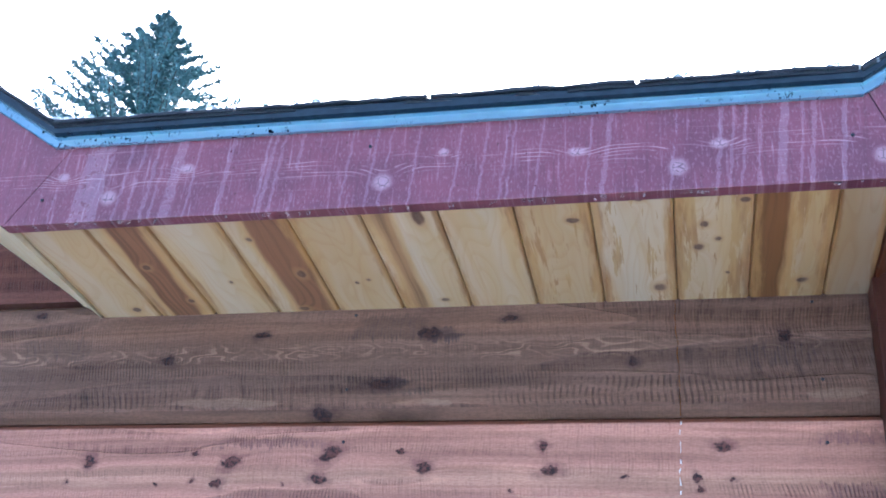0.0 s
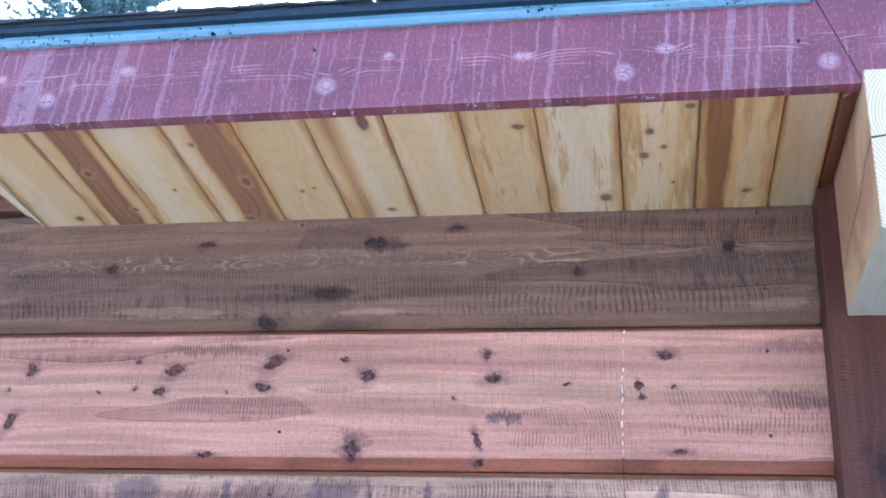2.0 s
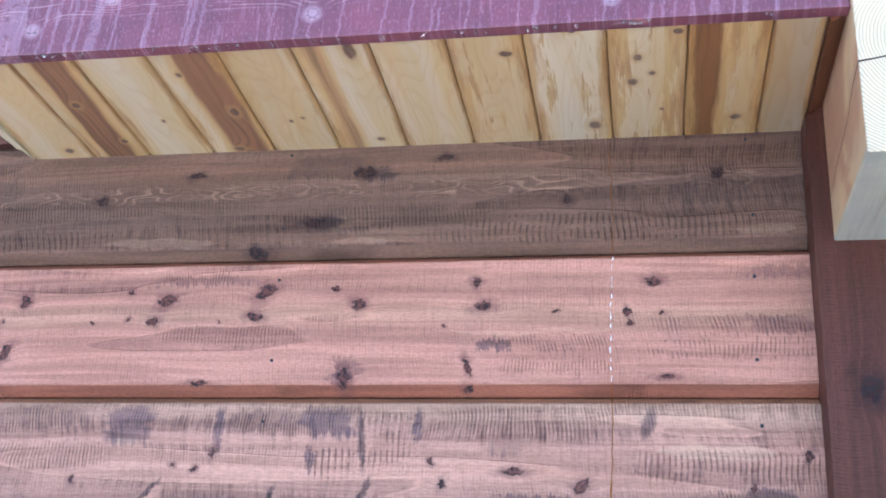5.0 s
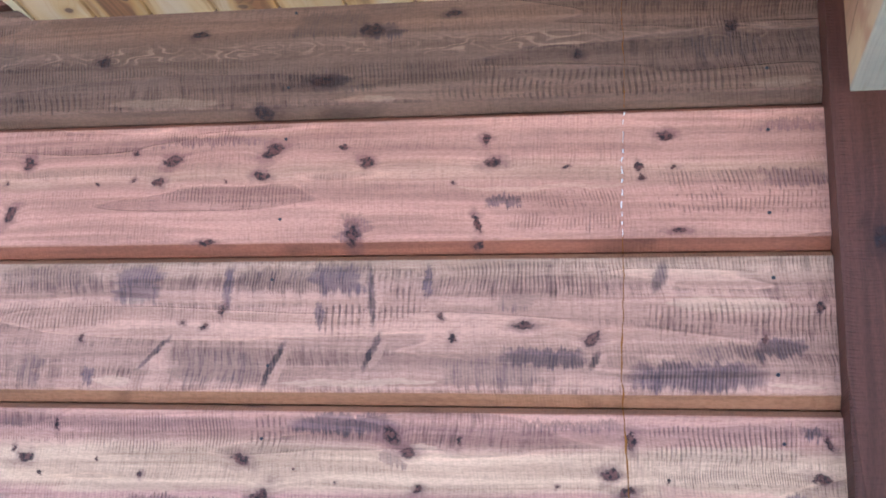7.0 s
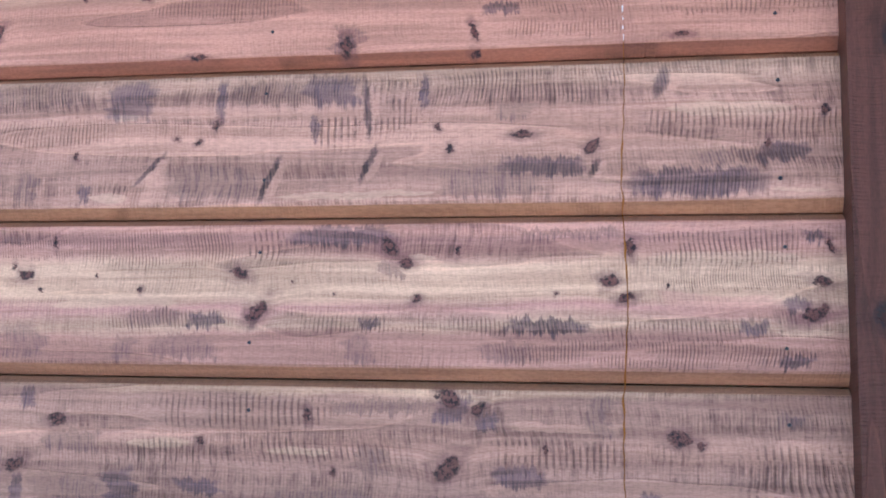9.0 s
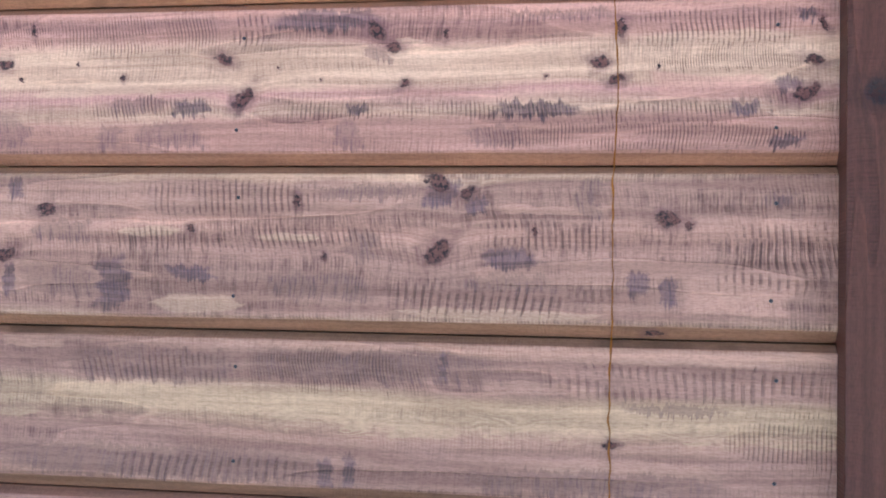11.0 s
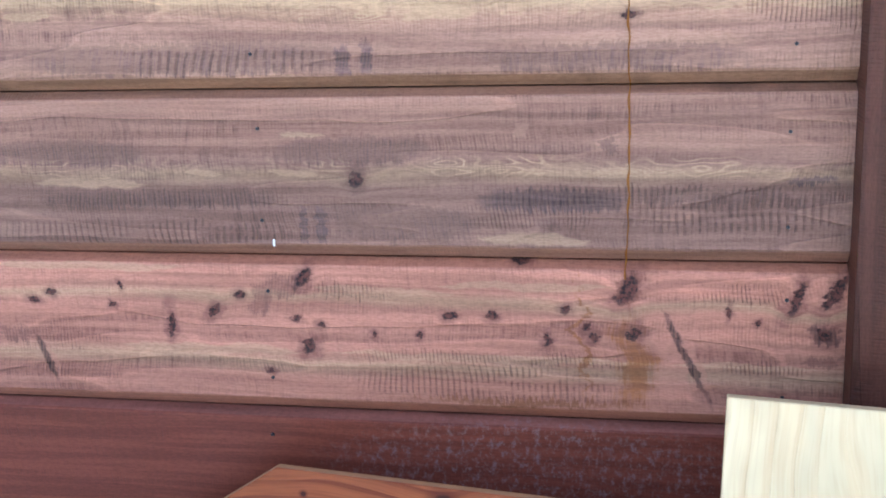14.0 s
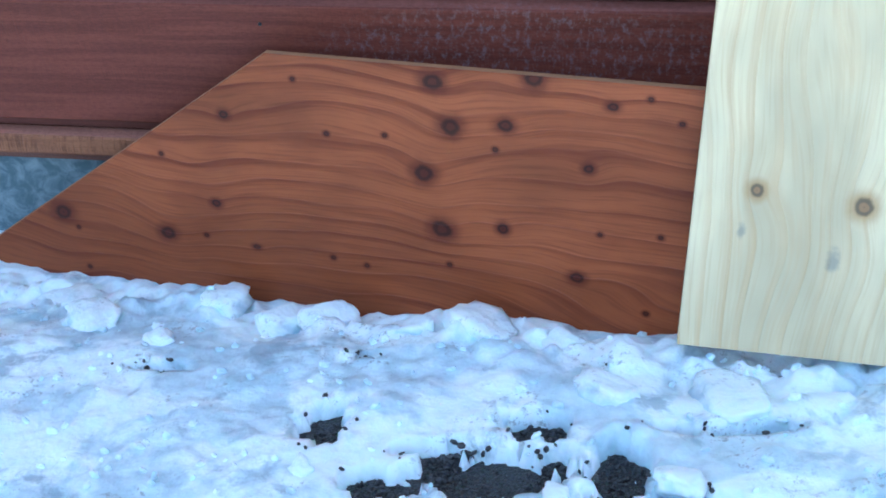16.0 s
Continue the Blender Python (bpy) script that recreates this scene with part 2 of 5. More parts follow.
    if frost:
        a, c, ra, rc = frost
        u, w = m.math("MULTIPLY", m.math("SUBTRACT", x, a), 1 / ra), m.math("MULTIPLY", m.math("SUBTRACT", z, c), 1 / rc)
        d = m.math("ADD", m.math("MULTIPLY", u, u), m.math("MULTIPLY", w, w))
        speck = m.math("MULTIPLY", m.step(m.noise(m.vec("MULTIPLY", m.coord, (1.0, 1.0, 0.8)), 80, 5, 0.75), 0.48, 0.66), m.step(d, 0.3, 1.1, 1.0, 0.0))
        col = m.mix(m.math("MULTIPLY", speck, 0.55), col, (0.24, 0.19, 0.20))
    sway = m.math("MULTIPLY", m.math("SUBTRACT", field(2.6, 3.0, 27, 3), 0.5), 0.030)
    for a, c, ra, rc, tone in stains:
        da = m.math("MULTIPLY", m.math("SUBTRACT", px, a), 1 / ra)
        dc = m.math("MULTIPLY", m.math("ADD", m.math("SUBTRACT", pz, c), sway), 1 / rc)
        d = m.math("SQRT", m.math("ADD", m.math("MULTIPLY", da, da), m.math("MULTIPLY", dc, dc)))
        d = m.math("ADD", d, m.math("MULTIPLY", m.math("SUBTRACT", marks_n, 0.5), 1.6))
        wet = m.mix(m.step(streaks, 0.40, 0.60), times(tone, 1.1), times(tone, 0.72))
        col = m.mix(m.math("MULTIPLY", m.step(d, 0.35, 1.25, 0.72, 0.0), face), col, wet)

    # knots: stained halo, red-brown heart, black rim and cracks
    halo = m.math("ADD", near, m.math("MULTIPLY", m.math("SUBTRACT", field(22.0, 40.0, 24, 3), 0.5), 4.0))
    col = m.mix(m.step(halo, 0.8, 2.6, 0.55, 0.0), col, (rough[0] * 0.40, rough[1] * 0.34, rough[2] * 0.40))
    pith = m.step(m.noise(m.coord, 120, 3, 0.65), 0.44, 0.60)
    heart = m.mix(pith, (smooth[0] * 0.30, smooth[1] * 0.22, smooth[2] * 0.24), (0.014, 0.009, 0.011))
    col = m.mix(m.step(m.math("ADD", near, m.math("MULTIPLY", ragged_b, 1.3)), 0.70, 1.15, 0.94, 0.0), col, heart)
    rim_k = m.math("MULTIPLY", m.step(near, 0.62, 0.82), m.step(near, 0.98, 1.16, 1.0, 0.0))
    col = m.mix(m.math("MULTIPLY", rim_k, m.step(ragged, -0.12, 0.12, 0.0, 0.6)), col, (0.018, 0.011, 0.013))
    fine = field(110.0, 420.0, 47, 2)
    col = shade(col, m.step(fine, 0.35, 0.7), (0.86, 0.85, 0.84), 1.06)
    height = m.math("ADD", m.math("MULTIPLY", sawn, -0.7), m.math("MULTIPLY", lines, 0.15))
    height = m.math("SUBTRACT", height, m.math("MULTIPLY", m.math("MULTIPLY", coarse, skip), 0.7))
    height = m.math("SUBTRACT", height, m.math("MULTIPLY", skip, 0.45))
    height = m.math("SUBTRACT", height, m.math("MULTIPLY", comb, 0.75))
    height = m.math("SUBTRACT", height, m.step(near, 0.3, 1.0, 0.7, 0.0))
    return m.done(col, gloss, height, 0.0024, Specular_IOR_Level=0.22)


def pine_wood(name, seed, heart=None, knots=(), sap=(0.62, 0.42, 0.20), patch=0.0, sides=None):
    """Unfinished pine boards of the soffit. Grain runs along y. heart: centre and half width of a brown streak, and its colour. sides: the joints that the resin has stained."""
    m = Nodes(name)
    x, y, z = m.split(m.coord)
    rag = m.math("SUBTRACT", m.noise(m.coord, 48, 3, 0.6), 0.5)
    near, bulge = knot_field(m, [(b, a, rb, ra, 0.0) for a, b, ra, rb in knots], m.math("MULTIPLY_ADD", rag, 0.008, y), m.math("MULTIPLY_ADD", rag, 0.006, x))
    drift = m.noise(m.join(m.math("MULTIPLY", x, 7.0), m.math("MULTIPLY", y, 2.6), seed), 1, 2)
    xx = m.math("ADD", m.math("ADD", x, bulge), m.math("MULTIPLY", drift, 0.06))
    ring = m.noise(m.join(m.math("MULTIPLY", xx, 120.0), m.math("MULTIPLY", y, 2.0), seed), 1, 2)
    broad = m.noise(m.join(m.math("MULTIPLY", xx, 22.0), m.math("MULTIPLY", y, 1.2), seed + 3), 1, 2)
    amber = (sap[0] * 0.78, sap[1] * 0.52, sap[2] * 0.26)
    col = m.mix(m.step(broad, 0.35, 0.65), sap, (sap[0] * 0.95, sap[1] * 0.86, sap[2] * 0.68))
    arch = m.math("FRACT", m.math("MULTIPLY", m.noise(m.join(m.math("MULTIPLY", xx, 15.0), m.math("MULTIPLY", y, 2.4), seed + 9), 1, 1, 0.3), 13.0))
    col = m.mix(m.math("MULTIPLY", m.math("MULTIPLY", m.step(arch, 0.5, 0.93), m.step(arch, 0.93, 1.0, 1.0, 0.0)), 0.20), col, amber)
    col = m.mix(m.math("MULTIPLY", m.step(ring, 0.53, 0.70), 0.22), col, amber)
    brush = m.noise(m.join(m.math("MULTIPLY", x, 60.0), m.math("MULTIPLY", y, 5.0), seed), 1, 4, 0.65)
    if patch:
        p = m.noise(m.join(m.math("MULTIPLY", x, 46.0), m.math("MULTIPLY", y, 3.4), seed + 7), 1, 5, 0.68, 0.3)
        col = m.mix(m.step(p, 0.60 - patch, 0.635 - patch, 0.0, 0.8), col, m.mix(m.step(brush, 0.4, 0.62), (0.49, 0.29, 0.095), (0.34, 0.16, 0.045)))
    if heart:
        c, half, tone = heart
        edge = m.math("ADD", m.math("ABSOLUTE", m.math("SUBTRACT", m.math("ADD", x, m.math("MULTIPLY", drift, 0.05)), c + 0.025)), m.math("MULTIPLY", brush, 0.02))
        col = m.mix(m.step(edge, half + 0.010, half + 0.026, 0.75, 0.0), col, (0.52, 0.29, 0.095))
        inside = m.step(edge, half, half + 0.012, 0.92, 0.0)
        col = m.mix(inside, col, m.mix(m.step(ring, 0.4, 0.65), tone, tuple(v * 0.62 for v in tone)))
    if sides:
        gap = m.math("MINIMUM", m.math("SUBTRACT", x, sides[0]), m.math("SUBTRACT", sides[1], x))
        gap = m.math("ADD", gap, m.math("MULTIPLY", m.math("SUBTRACT", m.noise(m.join(m.math("MULTIPLY", x, 30.0), m.math("MULTIPLY", y, 4.0), seed + 5), 1, 4, 0.65), 0.52), 0.060 + 0.12 * patch))
        col = m.mix(m.step(gap, 0.003, 0.015 + 0.05 * patch, 0.85, 0.0), col, m.mix(m.step(brush, 0.4, 0.62), (0.47, 0.26, 0.085), (0.30, 0.135, 0.040)))
    col = m.mix(m.step(near, 0.9, 2.0, 0.45, 0.0), col, (0.46, 0.26, 0.10))
    rings = m.step(m.math("ADD", brush, m.math("MULTIPLY", m.math("SINE", m.math("MULTIPLY", near, 9.0)), 0.10)), 0.40, 0.60)
    col = m.mix(m.step(near, 0.65, 1.05, 0.92, 0.0), col, m.mix(rings, (0.13, 0.06, 0.035), (0.30, 0.17, 0.09)))
    col = m.mix(m.step(near, 0.25, 0.6, 0.6, 0.0), col, (0.07, 0.038, 0.03))
    return m.done(col, 0.48, m.math("ADD", m.math("MULTIPLY", ring, 0.5), m.math("MULTIPLY", near, 0.02)), 0.0006)


def ply_wood(name, seed, pale, line, along, knots, freq=11.0, gloss=0.5, contrast=0.8, marks=()):
    """Rotary-cut veneer with broad flame figure. along: 'x' or 'z', the way its grain runs."""
    m = Nodes(name)
    x, y, z = m.split(m.coord)
    a, c = (x, z) if along == "x" else (z, x)
    near, bulge = knot_field(m, knots, a, c, 9.0)
    drift = m.noise(m.join(m.math("MULTIPLY", a, 1.5), m.math("MULTIPLY", c, 3.6), seed), 1, 2, 0.4, 0.2)
    cc = m.math("ADD", m.math("ADD", c, m.math("MULTIPLY", bulge, 0.7)), m.math("MULTIPLY", drift, 0.20))
    saw = m.math("FRACT", m.math("ADD", m.math("MULTIPLY", cc, freq), m.math("MULTIPLY", m.noise(m.join(m.math("MULTIPLY", a, 3.0), m.math("MULTIPLY", cc, 30.0), seed), 1, 2), 0.8)))
    late = m.math("MULTIPLY", m.step(saw, 0.50, 0.92), m.step(saw, 0.93, 0.99, 1.0, 0.0))
    fine = m.noise(m.join(m.math("MULTIPLY", a, 9.0), m.math("MULTIPLY", cc, 260.0), seed), 1, 3)
    wide = m.noise(m.join(m.math("MULTIPLY", a, 2.5), m.math("MULTIPLY", c, 5.0), seed + 5), 1, 3)
    col = m.mix(m.step(wide, 0.35, 0.65), tuple(min(1, v * 1.1) for v in pale), tuple(v * 0.74 for v in pale))
    uneven = m.step(m.noise(m.join(m.math("MULTIPLY", a, 2.0), m.math("MULTIPLY", c, 9.0), seed + 11), 1, 3), 0.36, 0.64, 0.25, 1.0)
    col = m.mix(m.math("MULTIPLY", m.math("MULTIPLY", late, uneven), contrast), col, line)
    thin = m.noise(m.join(m.math("MULTIPLY", a, 4.0), m.math("MULTIPLY", cc, 90.0), seed + 2), 1, 3, 0.6)
    col = m.mix(m.math("MULTIPLY", m.step(thin, 0.50, 0.66), 0.45 * contrast), col, line)
    col = m.mix(m.math("MULTIPLY", m.step(fine, 0.45, 0.72), 0.55 * contrast), col, tuple(v * 0.8 for v in line))
    blotch = m.noise(m.join(m.math("MULTIPLY", a, 5.0), m.math("MULTIPLY", c, 12.0), seed + 17), 1, 4, 0.6)
    col = m.mix(m.math("MULTIPLY", m.step(blotch, 0.50, 0.66), 0.5 * contrast), col, tuple(p * 0.45 + q * 0.35 for p, q in zip(pale, line)))
    fray = m.math("ADD", near, m.math("MULTIPLY", m.math("SUBTRACT", m.noise(m.coord, 60, 3), 0.5), 0.5))
    col = m.mix(m.step(fray, 0.7, 1.9, 0.7, 0.0), col, tuple(v * 0.75 for v in line))
    rings = m.step(m.math("SINE", m.math("MULTIPLY", fray, 8.0)), -0.6, 0.9)
    col = m.mix(m.step(fray, 0.55, 0.95, 0.85, 0.0), col, m.mix(rings, (line[0] * 0.22, line[1] * 0.30, line[2] * 0.5), (line[0] * 0.55, line[1] * 0.55, line[2] * 0.7)))
    for px, pz, r in marks:
        d = m.vec("LENGTH", m.vec("SUBTRACT", m.join(x, 0.0, m.math("MULTIPLY", z, 0.6)), (px, 0, pz * 0.6)))
        d = m.math("ADD", m.math("MULTIPLY", d, 1 / r), m.noise(m.coord, 70, 4))
        col = m.mix(m.step(d, 0.7, 1.3, 0.5, 0.0), col, (0.16, 0.17, 0.18))
    return m.done(col, m.math("ADD", gloss - 0.1, m.math("MULTIPLY", wide, 0.25)), m.math("ADD", late, m.math("MULTIPLY", fine, 0.5)), 0.0007, Specular_IOR_Level=0.22)


# water runs on the fascia: place and half width
RUNS = ((-0.605, 0.0014), (-0.479, 0.0019), (-0.456, 0.0019), (-0.428, 0.0027), (-0.412, 0.0019), (-0.384, 0.0091), (-0.348, 0.0014), (-0.287, 0.0036), (-0.219, 0.0017), (-0.209, 0.0031), (-0.193, 0.0017), (-0.158, 0.0026), (-0.067, 0.0013), (-0.023, 0.0017), (0.002, 0.0012), (0.051, 0.0012), (0.124, 0.0012), (0.169, 0.0016), (0.205, 0.0012), (0.216, 0.0012), (0.263, 0.0012), (0.345, 0.0012), (0.373, 0.0031), (0.481, 0.0011), (0.554, 0.0022), (0.573, 0.0019), (0.592, 0.0015), (0.616, 0.0011), (0.652, 0.0061), (0.681, 0.0014), (0.698, 0.0029), (0.745, 0.0029))
RUNS_WIDE = -0.540


def painted_fascia():
    """Wet plum-red stain over rough spruce, with pale runs and knots that show through."""
    m = Nodes("plum_stained_board")
    x, y, z = m.split(m.coord)
    knots = [(-0.503, 3.350, 0.016, 0.016, 0), (-0.362, 3.402, 0.014, 0.010, 0.0), (-0.003, 3.352, 0.018, 0.017, 0), (0.325, 3.390, 0.017, 0.009, 0), (0.487, 3.350, 0.016, 0.017, 0),
             (0.553, 3.391, 0.016, 0.010, 0), (0.10, 3.405, 0.010, 0.008, 0), (0.80, 3.353, 0.016, 0.016, 0), (-0.60, 3.398, 0.012, 0.009, 0)]
    near, bulge = knot_field(m, knots, x, z)
    zz = m.math("ADD", z, bulge)
    grain = m.noise(m.join(m.math("MULTIPLY", x, 2.5), 3.0, m.math("MULTIPLY", zz, 210.0)), 1, 3)
    wide = m.noise(m.coord, 9, 4)
    col = m.mix(m.step(wide, 0.3, 0.7), (0.188, 0.039, 0.059), (0.133, 0.027, 0.045))
    col = m.mix(m.step(grain, 0.62, 0.74, 0.0, 0.5), col, (0.36, 0.17, 0.18))
    fuzz = m.noise(m.join(m.math("MULTIPLY", x, 260.0), 2.0, m.math("MULTIPLY", z, 120.0)), 1, 2)
    col = m.mix(m.step(fuzz, 0.52, 0.78, 0.0, 0.42), col, (0.42, 0.22, 0.25))
    hair = m.noise(m.join(m.math("MULTIPLY", x, 120.0), 5.0, m.math("MULTIPLY", z, 9.0)), 1, 3, 0.6)
    col = m.mix(m.step(hair, 0.56, 0.70, 0.0, 0.34), col, (0.44, 0.25, 0.30))
    col = m.mix(m.step(hair, 0.46, 0.34, 0.0, 0.35), col, (0.10, 0.018, 0.028))
    # pale cathedral grain along the heart of the board
    vein = m.math("SINE", m.math("ADD", m.math("MULTIPLY", zz, 900.0), m.math("MULTIPLY", m.noise(m.join(m.math("MULTIPLY", x, 5.0), 4.0, m.math("MULTIPLY", z, 30.0)), 1, 2), 16.0)))
    belt = m.math("MULTIPLY", m.step(m.math("ABSOLUTE", m.math("SUBTRACT", z, 3.388)), 0.006, 0.028, 1.0, 0.0), m.step(m.noise(m.join(m.math("MULTIPLY", x, 9.0), 6.0, m.math("MULTIPLY", z, 60.0)), 1, 3), 0.46, 0.60))
    col = m.mix(m.math("MULTIPLY", m.math("MULTIPLY", m.step(vein, 0.35, 0.9), belt), 0.55), col, (0.46, 0.26, 0.28))
    # pale runs from the roof edge, thin and uneven in length
    xr = m.math("ADD", m.math("ADD", x, m.math("MULTIPLY", m.math("SUBTRACT", z, 3.39), -0.10)), m.math("MULTIPLY", m.math("SUBTRACT", m.noise(m.join(m.math("MULTIPLY", x, 30.0), 0.0, m.math("MULTIPLY", z, 45.0)), 1, 3), 0.5), 0.014))
    reach = m.noise(m.join(m.math("MULTIPLY", x, 26.0), 1.0, m.math("MULTIPLY", z, 12.0)), 1, 3)
    wet = 0.0
    for a, half in RUNS:
        d = m.math("ABSOLUTE", m.math("SUBTRACT", xr, a))
        wet = m.math("MAXIMUM", wet, m.step(d, half * 0.7, half * 1.25 + 0.0012, 0.85, 0.0))
    beads = m.step(m.noise(m.join(m.math("MULTIPLY", x, 40.0), 1.0, m.math("MULTIPLY", z, 110.0)), 1, 2), 0.36, 0.52, 0.35, 1.0)
    wet = m.math("MULTIPLY", m.math("MULTIPLY", wet, m.step(reach, 0.34, 0.46)), beads)
    flake = m.step(m.noise(m.coord, 90, 4, 0.65), 0.40, 0.50)
    broad = m.math("MULTIPLY", m.step(m.math("ABSOLUTE", m.math("SUBTRACT", xr, RUNS_WIDE)), 0.024, 0.028, 0.80, 0.0), flake)
    film = m.math("MAXIMUM", wet, broad)
    col = m.mix(m.math("MULTIPLY", film, 0.40), col, (0.46, 0.29, 0.35))
    col = m.mix(m.step(m.math("MULTIPLY_ADD", fuzz, 0.8, near), 0.8, 1.7, 0.55, 0.0), col, (0.52, 0.33, 0.37))
    crack = m.math("MULTIPLY", m.step(m.cells(m.coord, 75, "DISTANCE_TO_EDGE"), 0.0, 0.09, 1.0, 0.0), m.step(near, 0.5, 0.8, 1.0, 0.0))
    col = m.mix(m.math("MULTIPLY", crack, 0.8), col, (0.06, 0.02, 0.025))
    blots = m.step(m.noise(m.coord, 160, 2), 0.70, 0.73)
    col = m.mix(blots, col, (0.11, 0.02, 0.025))
    height = m.math("ADD", m.math("MULTIPLY", grain, 0.7), m.math("ADD", m.math("MULTIPLY", fuzz, 0.4), m.math("MULTIPLY", film, 0.25)))
    rough = m.math("SUBTRACT", 0.42, m.math("MULTIPLY", film, 0.2))
    return m.done(col, rough, height, 0.0009, Coat_Weight=0.9, Coat_Roughness=0.25)


def plain(name, tone, rough=0.5, scale=30.0, depth=0.001, metal=0.0, vary=0.25):
    m = Nodes(name)
    n = m.noise(m.coord, scale, 4)
    col = m.mix(n, tuple(c * (1 - vary) for c in tone), tuple(min(1, c * (1 + vary)) for c in tone))
    return m.done(col, m.math("ADD", rough - 0.08, m.math("MULTIPLY", n, 0.16)), n, depth, Metallic=metal)


def snow_material():
    m = Nodes("wet_trodden_snow")
    big = m.noise(m.coord, 5.5, 5, 0.60, 0.5)
    ice = m.step(big, 0.47, 0.57)
    slush = m.step(m.noise(m.vec("ADD", m.coord, (3, 1, 0)), 9, 5, 0.65, 0.4), 0.56, 0.66)
    grit = m.step(m.noise(m.coord, 80, 5, 0.75), 0.54, 0.64)
    where = m.step(m.noise(m.vec("ADD", m.coord, (7, 0, 0)), 8, 3), 0.50, 0.62)
    white = m.mix(m.noise(m.coord, 30, 4), (0.74, 0.90, 0.95), (0.90, 0.97, 0.985))
    col = m.mix(m.math("MULTIPLY", ice, 0.75), white, m.mix(m.step(m.noise(m.coord, 22, 5, 0.6), 0.35, 0.65), (0.36, 0.53, 0.62), (0.60, 0.77, 0.85)))
    col = m.mix(m.math("MULTIPLY", slush, 0.6), col, (0.24, 0.36, 0.44))
    col = m.mix(m.math("MULTIPLY", m.math("MULTIPLY", grit, where), 0.6), col, (0.14, 0.17, 0.19))
    h = m.math("ADD", m.math("MULTIPLY", m.noise(m.coord, 60, 5, 0.65), 0.5), m.math("MULTIPLY", m.noise(m.coord, 14, 3), 1.2))
    wet = m.math("MAXIMUM", ice, slush)
    return m.done(col, m.math("SUBTRACT", 0.62, m.math("MULTIPLY", wet, 0.30)), h, 0.008, 0.7, Subsurface_Weight=0.15, Subsurface_Scale=0.012)


def asphalt_material():
    m = Nodes("wet_asphalt_gravel")
    c = m.cells(m.coord, 190)
    n = m.noise(m.coord, 60, 4)
    col = m.mix(n, (0.008, 0.009, 0.011), (0.042, 0.040, 0.040))
    col = m.mix(m.step(m.noise(m.coord, 300, 2), 0.66, 0.74), col, (0.14, 0.12, 0.09))
    return m.done(col, 0.32, m.math("SUBTRACT", n, c), 0.006)


def concrete_material():
    m = Nodes("painted_concrete")
    n = m.noise(m.coord, 26, 5, 0.65, 0.6)
    col = m.mix(m.step(n, 0.35, 0.7), (0.10, 0.15, 0.17), (0.27, 0.33, 0.35))
    return m.done(col, 0.8, n, 0.004)


# ---- mesh helpers ----
def part(name, bm, material, parent=None, label="", smooth=False):
    me = bpy.data.meshes.new(name)
    bmesh.ops.recalc_face_normals(bm, faces=bm.faces)
    bm.to_mesh(me)
    bm.free()
    me.materials.append(material)
    if smooth:
        me.polygons.foreach_set("use_smooth", [True] * len(me.polygons))
    ob = new(name, me)
    ob.parent = parent
    return tagged(ob, label) if label else ob


def thing(name, label, category, kind="", group="", at=(0, 0, 0)):
    ob = new(name)
    ob.location = at
    return tagged(ob, label, category, group, kind)


def prism_xz(points, y0, y1, bevel=0.0):
    """A board whose outline lies in the x-z plane."""
    bm = bmesh.new()
    a = [bm.verts.new((x, y0, z)) for x, z in points]
    b = [bm.verts.new((x, y1, z)) for x, z in points]
    bm.faces.new(a), bm.faces.new(b)
    for i in range(len(points)):
        j = (i + 1) % len(points)
        bm.faces.new((a[i], a[j], b[j], b[i]))
    if bevel:
        bmesh.ops.bevel(bm, geom=list(bm.edges), offset=bevel, segments=2, profile=0.5, affect="EDGES")
    return bm


def box(x0, x1, y0, y1, z0, z1, bevel=0.0):
    return prism_xz([(x0, z0), (x1, z0), (x1, z1), (x0, z1)], y0, y1, bevel)


# ---- the wall of bevelled boards ----
DEEP = 0.020
ARRIS = [3.645, 3.371, 3.097, 2.830, 2.561, 2.286, 2.011, 1.736, 1.451, 1.173, 0.907]
LEFT, RIGHT = -2.6, 0.812


def plank_mesh(z_low, z_high, x0, ends):
    """A thick board: flat face, 45 degree bevel below, steeper bevel above. ends(z): where it stops."""
    profile = [(DEEP, z_low - 0.0215), (DEEP * 0.55, z_low - 0.0115), (0.0015, z_low - 0.001), (0.0, z_low + 0.001), (0.0, z_high - 0.0395),
               (0.0012, z_high - 0.0375), (DEEP * 0.6, z_high - 0.030), (DEEP, z_high - 0.0245), (0.055, z_high - 0.0245), (0.055, z_low - 0.0215)]
    bm = bmesh.new()
    steps = 60
    rows = []
    for i in range(steps + 1):
        row = []
        for k, (y, z) in enumerate(profile):
            x = x0 + (ends(z) - x0) * i / steps
            wob = 0.0016 * noise.noise((x * 3.0, z_low * 7, k * 0.2)) if 0 < k < 7 else 0
            chip = 0.0011 * noise.noise((x * 23.0, z_low * 9, k * 3.0)) if 1 < k < 6 else 0
            row.append(bm.verts.new((x, y + wob, z + chip)))
        rows.append(row)
    n = len(profile)
    for a, b in zip(rows, rows[1:]):
        for k in range(n):
            bm.faces.new((a[k], a[(k + 1) % n], b[(k + 1) % n], b[k]))
    bm.faces.new(rows[0]), bm.faces.new(rows[-1])
    return bm


